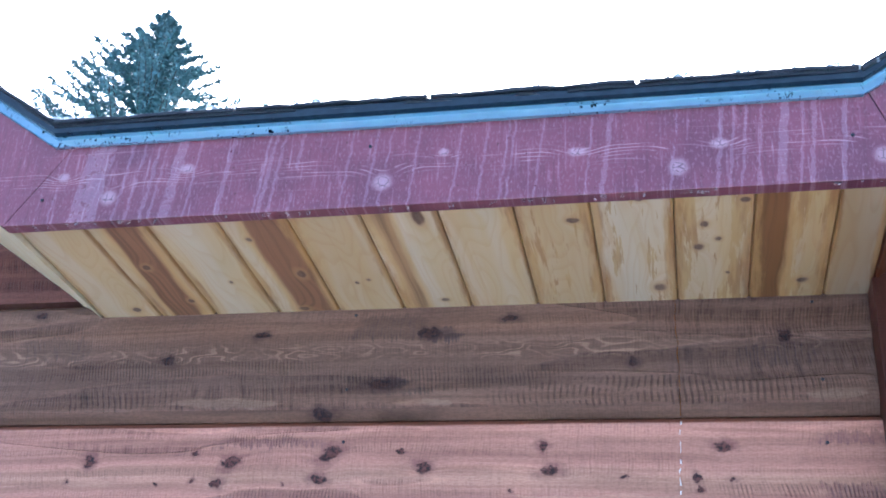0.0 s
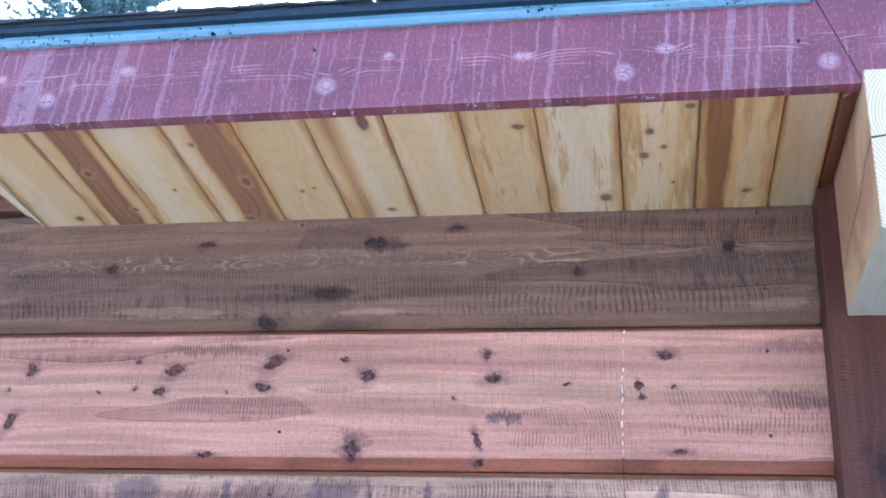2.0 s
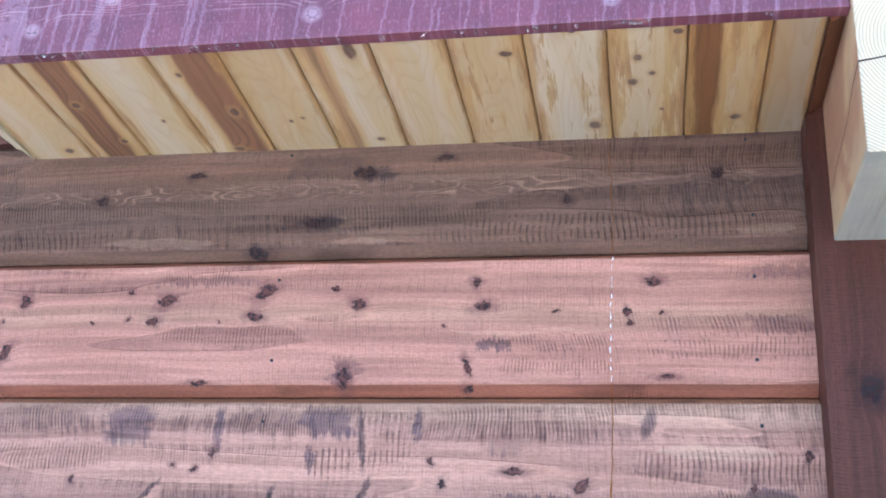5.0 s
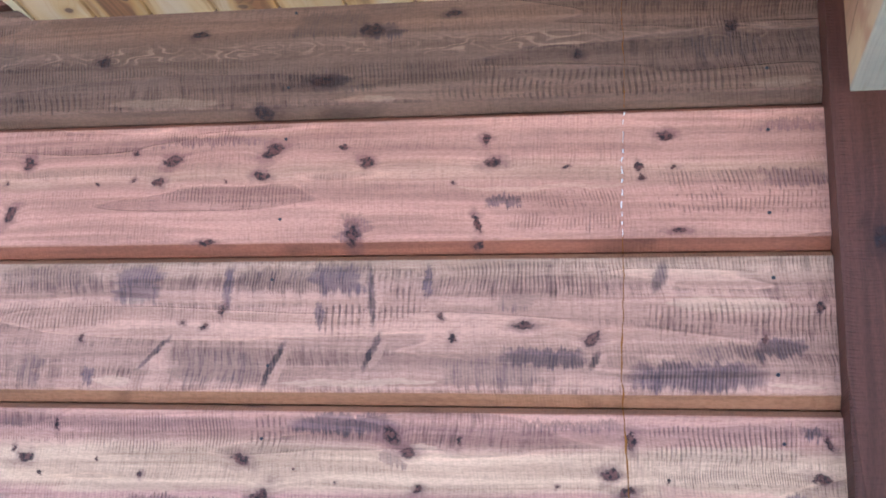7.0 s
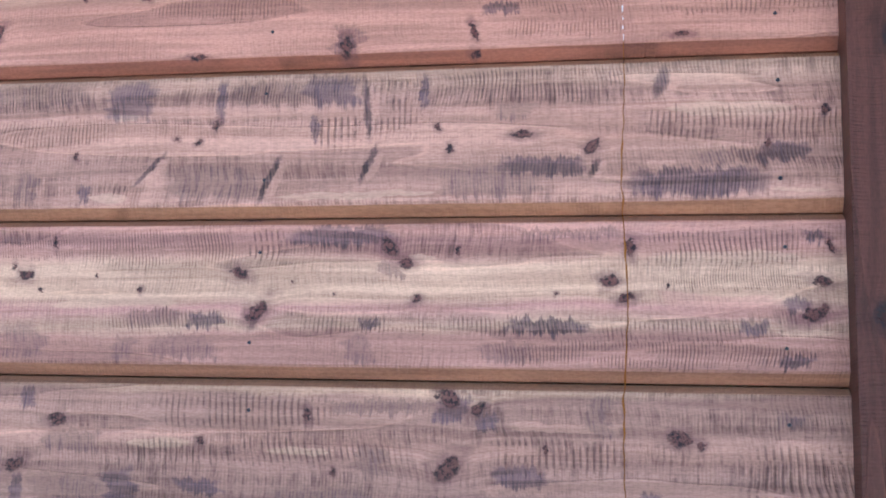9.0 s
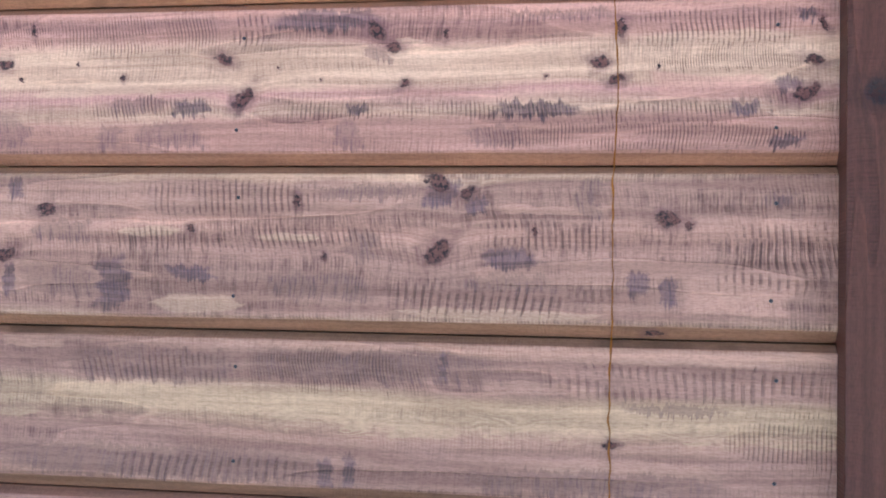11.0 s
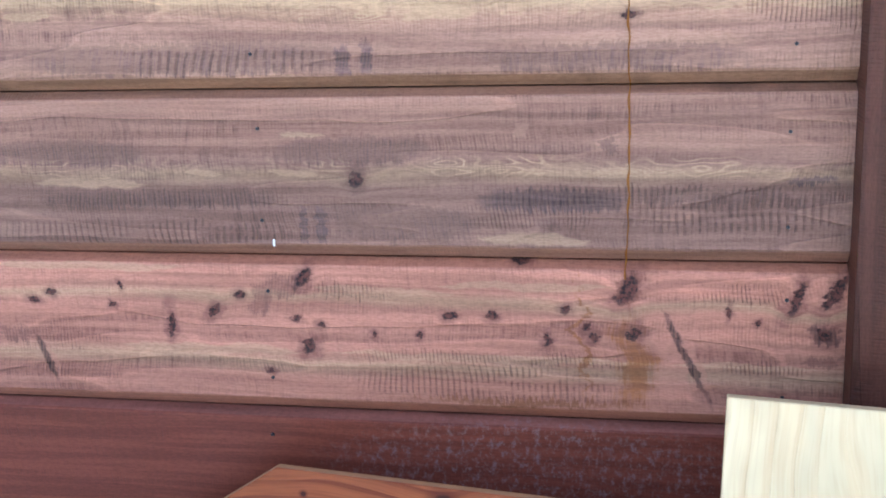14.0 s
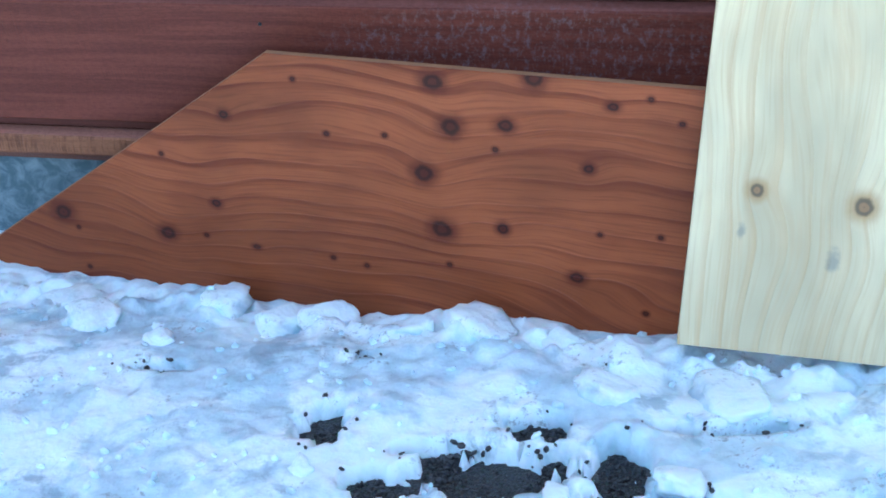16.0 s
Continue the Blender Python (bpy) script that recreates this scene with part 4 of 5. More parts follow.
TONES = {
    "f": dict(smooth=(0.179, 0.098, 0.063), rough=(0.141, 0.081, 0.056), sap=(0.235, 0.143, 0.093), rough_part=0.50, planed_shade=(0.168, 0.089, 0.057), blue=(0.055, 0.036, 0.036), flame=(3.212, 0.024),
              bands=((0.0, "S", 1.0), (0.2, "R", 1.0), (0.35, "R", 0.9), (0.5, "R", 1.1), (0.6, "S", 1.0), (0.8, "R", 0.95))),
    "a": dict(smooth=(0.404, 0.197, 0.142), rough=(0.327, 0.151, 0.115), sap=(0.460, 0.251, 0.171), rough_part=0.60, kerf=0.8, planed_shade=(0.30, 0.104, 0.060), blue=(0.115, 0.066, 0.070),
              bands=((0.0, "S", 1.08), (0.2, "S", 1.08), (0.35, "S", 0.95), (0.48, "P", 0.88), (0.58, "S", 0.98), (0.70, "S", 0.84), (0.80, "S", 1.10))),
    "b": dict(smooth=(0.482, 0.266, 0.192), rough=(0.418, 0.232, 0.170), sap=(0.526, 0.326, 0.224), rough_part=0.39, kerf=1.1, planed_shade=(0.347, 0.155, 0.081),
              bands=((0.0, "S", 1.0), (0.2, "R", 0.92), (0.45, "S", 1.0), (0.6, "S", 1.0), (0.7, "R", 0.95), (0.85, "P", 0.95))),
    "c": dict(smooth=(0.468, 0.242, 0.180), rough=(0.378, 0.193, 0.155), sap=(0.531, 0.336, 0.225), rough_part=0.54, kerf=1.1, planed_shade=(0.326, 0.146, 0.081),
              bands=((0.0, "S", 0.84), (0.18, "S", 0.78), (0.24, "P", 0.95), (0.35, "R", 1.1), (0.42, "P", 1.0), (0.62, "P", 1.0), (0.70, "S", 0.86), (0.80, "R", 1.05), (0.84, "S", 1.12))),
    "d": dict(smooth=(0.452, 0.252, 0.178), rough=(0.352, 0.197, 0.142), sap=(0.521, 0.329, 0.212), rough_part=0.41, kerf=1.1, planed_shade=(0.286, 0.141, 0.078),
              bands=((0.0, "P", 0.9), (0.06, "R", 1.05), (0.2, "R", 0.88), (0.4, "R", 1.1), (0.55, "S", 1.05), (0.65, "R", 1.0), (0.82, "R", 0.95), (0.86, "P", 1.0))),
    "e": dict(smooth=(0.388, 0.220, 0.152), rough=(0.304, 0.169, 0.123), sap=(0.434, 0.286, 0.173), rough_part=0.52, kerf=0.8, planed_shade=(0.255, 0.132, 0.076), blue=(0.135, 0.082, 0.078), flame=(1.842, 0.030),
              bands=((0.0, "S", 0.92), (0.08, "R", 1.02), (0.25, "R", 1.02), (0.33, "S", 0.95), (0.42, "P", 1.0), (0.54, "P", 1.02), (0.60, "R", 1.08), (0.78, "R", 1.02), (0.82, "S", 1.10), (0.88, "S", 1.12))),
    "g": dict(smooth=(0.309, 0.166, 0.119), rough=(0.250, 0.139, 0.103), sap=(0.380, 0.241, 0.152), rough_part=0.50, kerf=0.8, planed_shade=(0.275, 0.132, 0.085), blue=(0.105, 0.064, 0.060), flame=(1.582, 0.022),
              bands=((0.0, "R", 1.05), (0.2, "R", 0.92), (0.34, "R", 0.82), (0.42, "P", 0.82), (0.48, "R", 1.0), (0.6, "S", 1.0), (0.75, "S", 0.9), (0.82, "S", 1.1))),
    "h": dict(smooth=(0.414, 0.183, 0.127), rough=(0.336, 0.146, 0.104), sap=(0.452, 0.263, 0.164), rough_part=0.58, kerf=0.8, planed_shade=(0.357, 0.141, 0.090), blue=(0.085, 0.045, 0.042),
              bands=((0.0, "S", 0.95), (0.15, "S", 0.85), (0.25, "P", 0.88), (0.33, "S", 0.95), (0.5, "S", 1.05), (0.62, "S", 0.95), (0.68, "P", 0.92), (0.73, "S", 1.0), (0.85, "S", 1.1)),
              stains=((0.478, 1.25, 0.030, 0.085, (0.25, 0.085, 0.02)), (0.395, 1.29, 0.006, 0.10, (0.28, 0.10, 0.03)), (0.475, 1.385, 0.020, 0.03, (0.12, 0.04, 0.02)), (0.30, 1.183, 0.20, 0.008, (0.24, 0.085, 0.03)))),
    "i": dict(smooth=(0.172, 0.044, 0.027), rough=(0.132, 0.033, 0.023), sap=(0.194, 0.053, 0.031), rough_part=0.9, kerf=0.4, gloss=0.42, planed_shade=(0.21, 0.075, 0.058), frost=(0.32, 1.07, 0.42, 0.085)),
    "j": dict(smooth=(0.337, 0.136, 0.067), rough=(0.204, 0.080, 0.043), sap=(0.367, 0.188, 0.095), rough_part=0.40, planed_shade=(0.306, 0.122, 0.085)),
    "u": dict(smooth=(0.133, 0.052, 0.038), rough=(0.087, 0.040, 0.032), sap=(0.184, 0.085, 0.057), rough_part=0.42, planed_shade=(0.173, 0.066, 0.048)),
}
WORDS = {"f": "grey-brown rough-sawn siding board under the eave", "a": "salmon-pink siding board with dark knots", "b": "pale rough siding board with purple-black saw marks", "c": "pink and yellow siding board with knots",
         "d": "grey-brown rough siding board with round knots", "e": "brown siding board with a yellow sapwood band", "g": "dull brown siding board with fine saw marks", "h": "salmon siding board with many knots and a resin run",
         "i": "dark red-brown stained siding board", "j": "orange-brown bottom siding board", "u": "dark red-brown gable siding board"}

wall = thing("wall_south", "wall of thick bevelled rough-sawn wooden boards", "wall", "structure")
steel = plain("dark_nail_steel", (0.03, 0.03, 0.035), 0.4, 300, 0.0003, 0.6)


def nail_mesh():
    bm = bmesh.new()
    bmesh.ops.create_cone(bm, cap_ends=True, segments=10, radius1=0.0036, radius2=0.0026, depth=0.003, matrix=Matrix.Rotation(radians(90), 4, "X"))
    me = bpy.data.meshes.new("nail")
    bm.to_mesh(me)
    bm.free()
    me.materials.append(steel)
    return me


NAIL = nail_mesh()
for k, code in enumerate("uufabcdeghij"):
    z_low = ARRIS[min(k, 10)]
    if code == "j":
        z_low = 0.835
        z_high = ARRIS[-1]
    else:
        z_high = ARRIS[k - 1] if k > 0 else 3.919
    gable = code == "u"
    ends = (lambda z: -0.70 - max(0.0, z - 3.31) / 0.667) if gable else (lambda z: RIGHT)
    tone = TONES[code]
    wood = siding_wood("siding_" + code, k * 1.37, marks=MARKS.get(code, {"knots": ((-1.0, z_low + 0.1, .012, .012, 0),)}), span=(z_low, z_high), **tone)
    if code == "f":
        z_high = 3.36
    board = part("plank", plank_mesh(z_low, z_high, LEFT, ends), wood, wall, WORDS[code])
    if not gable and code != "j":
        for x in (0.716, -0.149, -1.01):
            for up in (0.036, 0.193):
                nail = new("nail", NAIL)
                nail.location = (x + random.uniform(-0.006, 0.006), -0.0006, z_low + up + random.uniform(-0.006, 0.006))
                nail.parent = board
# unseen core, added wider than the siding to keep the low sun out
core = part("sun_block_core", box(-6, 6, 0.056, 0.25, 0.40, 3.30), plain("sheathing", (0.2, 0.15, 0.1)))
tagged(core, "plain core behind the siding, extended unseen past both ends to block the sun", "wall", kind="structure")

# ---- concrete base, asphalt ----
base = part("foundation", box(LEFT, 1.6, 0.045, 0.055, 0.40, 0.85), concrete_material())
tagged(base, "blue-grey rough concrete base under the siding", "foundation", kind="structure")

# ---- upright trim board ----
TRIM_MARKS = {"knots": ((2.803, 0.885, .022, .018, 0), (2.368, 0.857, .020, .017, 0))}
trim_wood = siding_wood("trim_stain", 21.3, (0.084, 0.029, 0.019), (0.058, 0.021, 0.015), (0.11, 0.04, 0.026), TRIM_MARKS, rough_part=0.55, kerf=0.6, gloss=0.45, planed_shade=(0.045, 0.020, 0.015))


def turn_grain(material):
    """Lets the grain of a siding wood run upright: swaps along and across."""
    tree = material.node_tree
    for node in tree.nodes:
        if node.type == "SEPXYZ" and node.inputs[0].links and node.inputs[0].links[0].from_node.type == "TEX_COORD":
            source = node.inputs[0].links[0].from_socket
            sep = tree.nodes.new("ShaderNodeSeparateXYZ")
            comb = tree.nodes.new("ShaderNodeCombineXYZ")
            tree.links.new(source, sep.inputs[0])
            tree.links.new(sep.outputs[2], comb.inputs[0])
            tree.links.new(sep.outputs[0], comb.inputs[2])
            comb.inputs[1].default_value = 0.0
            tree.links.new(comb.outputs[0], node.inputs[0])
            break


turn_grain(trim_wood)
trim = part("trim", box(0.813, 1.03, -0.060, 0.05, 0.80, 3.32, 0.002), trim_wood)
tagged(trim, "dark red-brown upright wooden trim board beside the siding", "trim", kind="structure")

# ---- soffit ----
soffit = thing("eave_soffit", "soffit of unfinished tongue-and-groove pine boards", "soffit", "structure")
BROWN, RUST = (0.255, 0.105, 0.050), (0.20, 0.072, 0.022)
BOARDS = [
    (-0.690, -0.559, None, [(-0.60, -0.03, .012, .012)], 0.0),
    (-0.559, -0.441, (-0.492, 0.034, BROWN), [(-0.505, -0.20, .010, .012), (-0.47, -0.06, .008, .010)], 0.0),
    (-0.441, -0.308, None, [(-0.36, -0.13, .005, .007)], 0.0),
    (-0.308, -0.180, (-0.225, 0.036, BROWN), [(-0.213, -0.152, .011, .018), (-0.270, -0.285, .007, .009), (-0.25, -0.012, .014, .010)], 0.0),
    (-0.180, -0.049, None, [(-0.115, -0.11, .005, .006), (-0.09, -0.12, .005, .006)], 0.0),
    (-0.049, 0.086, (-0.015, 0.016, (0.42, 0.22, 0.09)), [(0.050, -0.335, .013, .034), (0.04, -0.03, .010, .008)], 0.0),
    (0.086, 0.214, None, [(0.155, -0.36, .006, .010)], 0.0),
    (0.214, 0.341, None, [(0.310, -0.30, .014, .010)], 0.05),
    (0.341, 0.476, None, [(0.445, -0.052, .014, .017), (0.42, -0.36, .010, .010)], 0.06),
    (0.476, 0.605, None, [(0.525, -0.27, .009, .012), (0.515, -0.195, .011, .013), (0.548, -0.22, .007, .008), (0.565, -0.10, .004, .006), (0.59, -0.34, .010, .010)], 0.11),
    (0.605, 0.736, (0.628, 0.036, RUST), [(0.695, -0.062, .013, .011)], 0.13),
    (0.736, 0.818, None, [], 0.0),
]
SOFFIT_Z = 3.300


def soffit_board(x0, x1, y0, y1, z):
    """One board with V edges; its face looks down."""
    v = 0.004
    pts = [(x0 + 0.0007, z + v), (x0 + v, z), (x1 - v, z), (x1 - 0.0007, z + v), (x1 - 0.0007, z + 0.018), (x0 + 0.0007, z + 0.018)]
    bm = prism_xz(pts, y0, y1)
    for vert in bm.verts:
        vert.co.z -= 0.030 * vert.co.y
    return bm


for i, (x0, x1, heart, knots, patch) in enumerate(BOARDS):
    pale = ((0.58, 0.42, 0.245), (0.55, 0.385, 0.21), (0.60, 0.455, 0.29))[i % 3]
    pale = (0.44, 0.31, 0.18) if i == 11 else pale
    part("soffit_board", soffit_board(x0, x1, -0.358, 0.018, SOFFIT_Z), pine_wood("soffit_pine_%s" % chr(97 + i), i * 2.3, heart, knots, pale, patch, (x0, x1)), soffit)
red_pine = pine_wood("rust_stained_pine", 31.0, None, [], (0.16, 0.05, 0.02))
edge_pine = pine_wood("edge_pine", 33.0, None, [], (0.62, 0.50, 0.32))
RISE = math.tan(radians(33.7))


def sloping_soffit(x_fold, way, count, wood_first, wood_rest):
    for i in range(count):
        a, b = 0.11 * i, 0.11 * (i + 1) - 0.001
        pts = [(x_fold + way * a, SOFFIT_Z + a * RISE), (x_fold + way * b, SOFFIT_Z + b * RISE), (x_fold + way * b, SOFFIT_Z + b * RISE + 0.02), (x_fold + way * a, SOFFIT_Z + a * RISE + 0.02)]
        part("soffit_board", prism_xz(pts, -0.358, 0.06), wood_first if i == 0 else wood_rest, soffit)


sloping_soffit(-0.692, -1, 12, edge_pine, edge_pine)
sloping_soffit(0.820, 1, 7, red_pine, red_pine)

# ---- fascia ----
fascia = thing("fascia", "wet plum-red stained fascia boards under the roof edge", "fascia", "structure")
plum = painted_fascia()
BL, TL, TR, BR = (-0.697, 3.302), (-0.589, 3.470), (0.787, 3.474), (0.847, 3.310)
for x, z in ((-0.632, 3.352), (0.757, 3.392), (-0.03, 3.425)):
    nail = new("nail", NAIL)
    nail.location = (x, -0.3855, z)
    nail.parent = fascia
C, S = math.cos(radians(33.7)), math.sin(radians(33.7))
FRONT, BACK = -0.385, -0.358
part("fascia_board", prism_xz([BL, BR, TR, TL], FRONT, BACK, 0.0015), plum, fascia)
part("fascia_board", prism_xz([(BL[0] - 0.001, BL[1]), (TL[0] - 0.001, TL[1]), (TL[0] - 1.7 * C, TL[1] + 1.7 * S), (BL[0] - 1.7 * C, BL[1] + 1.7 * S)], FRONT, BACK, 0.0015), plum, fascia)
part("fascia_board", prism_xz([(BR[0] + 0.001, BR[1]), (BR[0] + 1.0 * C, BR[1] + 1.0 * S), (TR[0] + 1.0 * C, TR[1] + 1.0 * S), (TR[0] + 0.001, TR[1])], FRONT, BACK, 0.0015), plum, fascia)

# ---- metal drip edge, shingles, roof ----
EDGE = [(-0.628 - 1.6 * C, 3.462 + 1.6 * S), (-0.628, 3.462), (0.780, 3.466), (0.780 + 0.9 * C, 3.466 + 0.9 * S)]


def swept(profile, a, b):
    bm = bmesh.new()
    rows = [[bm.verts.new((p[0], y, p[1] + dz)) for y, dz in profile] for p in (a, b)]
    n = len(profile)
    for k in range(n):
        bm.faces.new((rows[0][k], rows[0][(k + 1) % n], rows[1][(k + 1) % n], rows[1][k]))
    bm.faces.new(rows[0]), bm.faces.new(rows[1])
    return bm


drip = thing("drip_edge", "dark blue-black metal drip edge along the roof", "drip edge", "structure")
m = Nodes("sky_tinted_black_metal")
n = m.noise(m.coord, 40, 4)
spots = m.math("MULTIPLY", m.step(m.noise(m.vec("MULTIPLY", m.coord, (1.0, 1.0, 0.6)), 130, 3), 0.60, 0.66), m.step(m.noise(m.coord, 6, 2), 0.42, 0.58))
# dark metal: the sky's pale blue reflection is put into its colour, with black specks
metal = m.done(m.mix(spots, m.mix(n, (0.24, 0.38, 0.46), (0.36, 0.52, 0.62)), (0.012, 0.018, 0.024)), m.math("MULTIPLY_ADD", n, 0.16, 0.14), n, 0.0004, Metallic=0.7)
navy = plain("navy_black_lip", (0.012, 0.022, 0.034), 0.22, 60, 0.0006, 0.0, 0.4)
tar = plain("black_shingle", (0.016, 0.020, 0.026), 0.55, 220, 0.003, 0.0, 0.5)
PROFILE = [(-0.3950, -0.004), (-0.3880, 0.0), (-0.3880, 0.015), (-0.3960, 0.0165), (-0.3960, 0.020), (-0.340, 0.030), (-0.340, 0.027), (-0.3860, 0.020), (-0.3860, -0.0035)]
LIP = [(-0.397, 0.0170), (-0.4075, 0.0190), (-0.4090, 0.0335), (-0.350, 0.0400), (-0.350, 0.0300)]
for a, b in zip(EDGE, EDGE[1:]):
    part("flange", swept(PROFILE, a, b), metal, drip)
    part("lip", swept(LIP, a, b), navy, drip, "black glossy lip")

roof = thing("roof", "dark asphalt-shingle roof edge with icy rim", "roof", "structure")
deck = plain("roof_deck", (0.03, 0.03, 0.035), 0.8)
bm = bmesh.new()
for x in (-0.66, 0.80):
    for y, z in ((-0.356, 3.46), (-0.356, 3.485), (2.6, 3.485 + 0.45), (2.6, 3.46 + 0.45)):
        bm.verts.new((x, y, z))
bm.verts.ensure_lookup_table()
v = list(bm.verts)
for q in ((0, 1, 2, 3), (4, 5, 6, 7), (0, 1, 5, 4), (1, 2, 6, 5), (2, 3, 7, 6), (3, 0, 4, 7)):
    bm.faces.new([v[i] for i in q])
part("roof_deck", bm, deck, roof)
for x0, z0, way, far in ((-0.66, 3.47, -1, 1.6), (0.80, 3.475, 1, 0.9)):
    pts = [(x0, z0 - 0.03), (x0, z0 + 0.015), (x0 + way * far * C, z0 + 0.015 + far * S), (x0 + way * far * C, z0 - 0.03 + far * S)]
    part("roof_deck", prism_xz(pts, -0.356, 2.6), deck, roof)


def shingle(a, b, thick, out, lift):
    """One shingle along the edge from a to b: a thin slab with a frayed front."""
    bm = bmesh.new()
    n = 14
    rows = []
    for i in range(n + 1):
        u = i / n
        x, z = a[0] + (b[0] - a[0]) * u, a[1] + (b[1] - a[1]) * u + lift
        e = 0.0035 * noise.noise((x * 31, z * 17, lift * 90)) + 0.0025 * noise.noise((x * 90, 2, 5))
        t = thick + 0.003 * noise.noise((x * 44, z * 9, 3)) + 0.0015 * noise.noise((x * 130, 7, 1))
        rows.append([bm.verts.new(p) for p in ((x, -out + e, z), (x, -out + e + 0.001, z + t), (x, -0.20, z + t + 0.022), (x, -0.20, z + 0.022))])
    for p, q in zip(rows, rows[1:]):
        for k in range(4):
            bm.faces.new((p[k], p[(k + 1) % 4], q[(k + 1) % 4], q[k]))
    bm.faces.new(rows[0]), bm.faces.new(rows[-1])
    return bm


for a, b in zip(EDGE, EDGE[1:]):
    length = math.dist(a, b)
    for layer, (size, out, lift, thick) in enumerate(((0.46, 0.411, 0.029, 0.007), (0.33, 0.415, 0.0360, 0.006))):
        n = max(1, round(length / size))
        for i in range(n):
            p = [a[k] + (b[k] - a[k]) * i / n for k in (0, 1)]
            q = [a[k] + (b[k] - a[k]) * (i + 0.985) / n for k in (0, 1)]
            part("shingle", shingle(p, q, thick, out + random.uniform(-0.003, 0.003), lift), tar, roof)

ice = Nodes("clear_ice")
ice = ice.done((0.85, 0.92, 0.97), 0.15, ice.noise(ice.coord, 120, 3), 0.002, Transmission_Weight=0.5, IOR=1.31)
bm = bmesh.new()
for i in range(150):
    x = random.choice((random.uniform(-0.64, -0.25), random.uniform(-0.65, 0.85), random.uniform(0.45, 0.85)))
    s = random.uniform(0.002, 0.006)
    z = 3.507 + 0.003 * max(0.0, x)
    bmesh.ops.create_icosphere(bm, subdivisions=1, radius=s, matrix=Matrix.Translation((x, -0.405 + random.uniform(-0.006, 0.03), z + 0.004)) @ Matrix.Diagonal((random.uniform(1, 2.6), 1.5, 0.7, 1)))
rim = part("ice_rim", bm, ice, None, smooth=True)
tagged(rim, "thin broken rim of ice on the shingle edge", "ice", kind="stuff")

bm = bmesh.new()
for i in range(60):
    x = random.uniform(-0.68, 0.84)
    z = BL[1] + (BR[1] - BL[1]) * (x - BL[0]) / (BR[0] - BL[0])
    s = random.uniform(0.0016, 0.0032)
    bmesh.ops.create_icosphere(bm, subdivisions=2, radius=s, matrix=Matrix.Translation((x, FRONT + random.uniform(0.002, 0.012), z - s * 0.5)) @ Matrix.Diagonal((1, 1, 1.3, 1)))
water = Nodes("water_drop")
water = water.done((0.95, 0.85, 0.86), 0.03, Transmission_Weight=0.9, IOR=1.33)
tagged(part("water_drops", bm, water, None, smooth=True), "hanging water drops under the fascia board", "water drops", kind="stuff")

# ---- the timber under the rake ----
m = Nodes("planed_fir_timber")
x, y, z = m.split(m.coord)
r = m.vec("LENGTH", m.vec("MULTIPLY", m.vec("SUBTRACT", m.coord, (0.955, 0, 3.245)), (1, 0, 1)))
r = m.math("ADD", r, m.math("MULTIPLY", m.noise(m.vec("MULTIPLY", m.coord, (1, 0.15, 1)), 14, 3), 0.012))
ring = m.step(m.math("SINE", m.math("MULTIPLY", r, 1250.0)), -0.2, 0.8)
side = m.noise(m.join(m.math("MULTIPLY", x, 60.0), m.math("MULTIPLY", y, 3.0), m.math("MULTIPLY", z, 60.0)), 1, 3)
end = m.step(y, -0.3985, -0.3965, 1.0, 0.0)
tone = m.mix(m.step(m.noise(m.coord, 7, 3, 0.5, 0.5), 0.40, 0.62), (0.55, 0.37, 0.20), (0.40, 0.21, 0.115))
tone = m.mix(m.step(z, 3.062, 3.068, 1.0, 0.0), tone, m.mix(m.noise(m.coord, 16, 4, 0.6, 0.8), (0.50, 0.42, 0.29), (0.33, 0.30, 0.23)))
tone = m.mix(m.step(side, 0.52, 0.7, 0.0, 0.3), tone, (0.28, 0.15, 0.07))
tone = m.mix(end, tone, m.mix(m.math("MULTIPLY", ring, 0.55), (0.66, 0.55, 0.38), (0.42, 0.28, 0.15)))
fir = m.done(tone, 0.55, m.math("ADD", side, m.math("MULTIPLY", ring, 0.5)), 0.0008)
beam = thing("timber_beam", "pale sawn fir timber with cracked end grain under the roof rake", "beam")
XB, ZB = 0.845, 3.058
part("timber", box(XB, XB + 0.185, -0.400, -0.0605, ZB, 3.325, 0.003), fir, beam)
split = plain("dark_split", (0.03, 0.018, 0.012), 0.9)
bm = bmesh.new()
trail = [(-0.401, 3.205), (-0.34, 3.195), (-0.28, 3.172), (-0.22, 3.165), (-0.15, 3.155), (-0.09, 3.14), (-0.065, 3.137)]
for (ya, za), (yb, zb) in zip(trail, trail[1:]):
    w = 0.0017 * (1 - (ya + 0.4) * 1.4)
    q = [bm.verts.new((XB - 0.0006, yy, zz + dw)) for yy, zz, dw in ((ya, za, -w), (yb, zb, -w), (yb, zb, w), (ya, za, w))]
    bm.faces.new(q)
trail = [(XB, 3.205), (XB + 0.02, 3.208), (XB + 0.04, 3.212), (XB + 0.06, 3.222), (XB + 0.09, 3.235)]
for (xa, za), (xb, zb) in zip(trail, trail[1:]):
    w = 0.0016 * (1 - (xa - XB) * 7)
    bm.faces.new([bm.verts.new((xx, -0.4007, zz + dw)) for xx, zz, dw in ((xa, za, -w), (xb, zb, -w), (xb, zb, w), (xa, za, w))])
part("drying_crack", bm, split, beam)

# ---- resin line down the wall ----
resin = Nodes("amber_resin")
resin = resin.done(resin.mix(resin.noise(resin.coord, 40, 3), (0.36, 0.14, 0.025), (0.22, 0.075, 0.02)), 0.25)
chalk = plain("white_run", (0.85, 0.82, 0.78), 0.6)


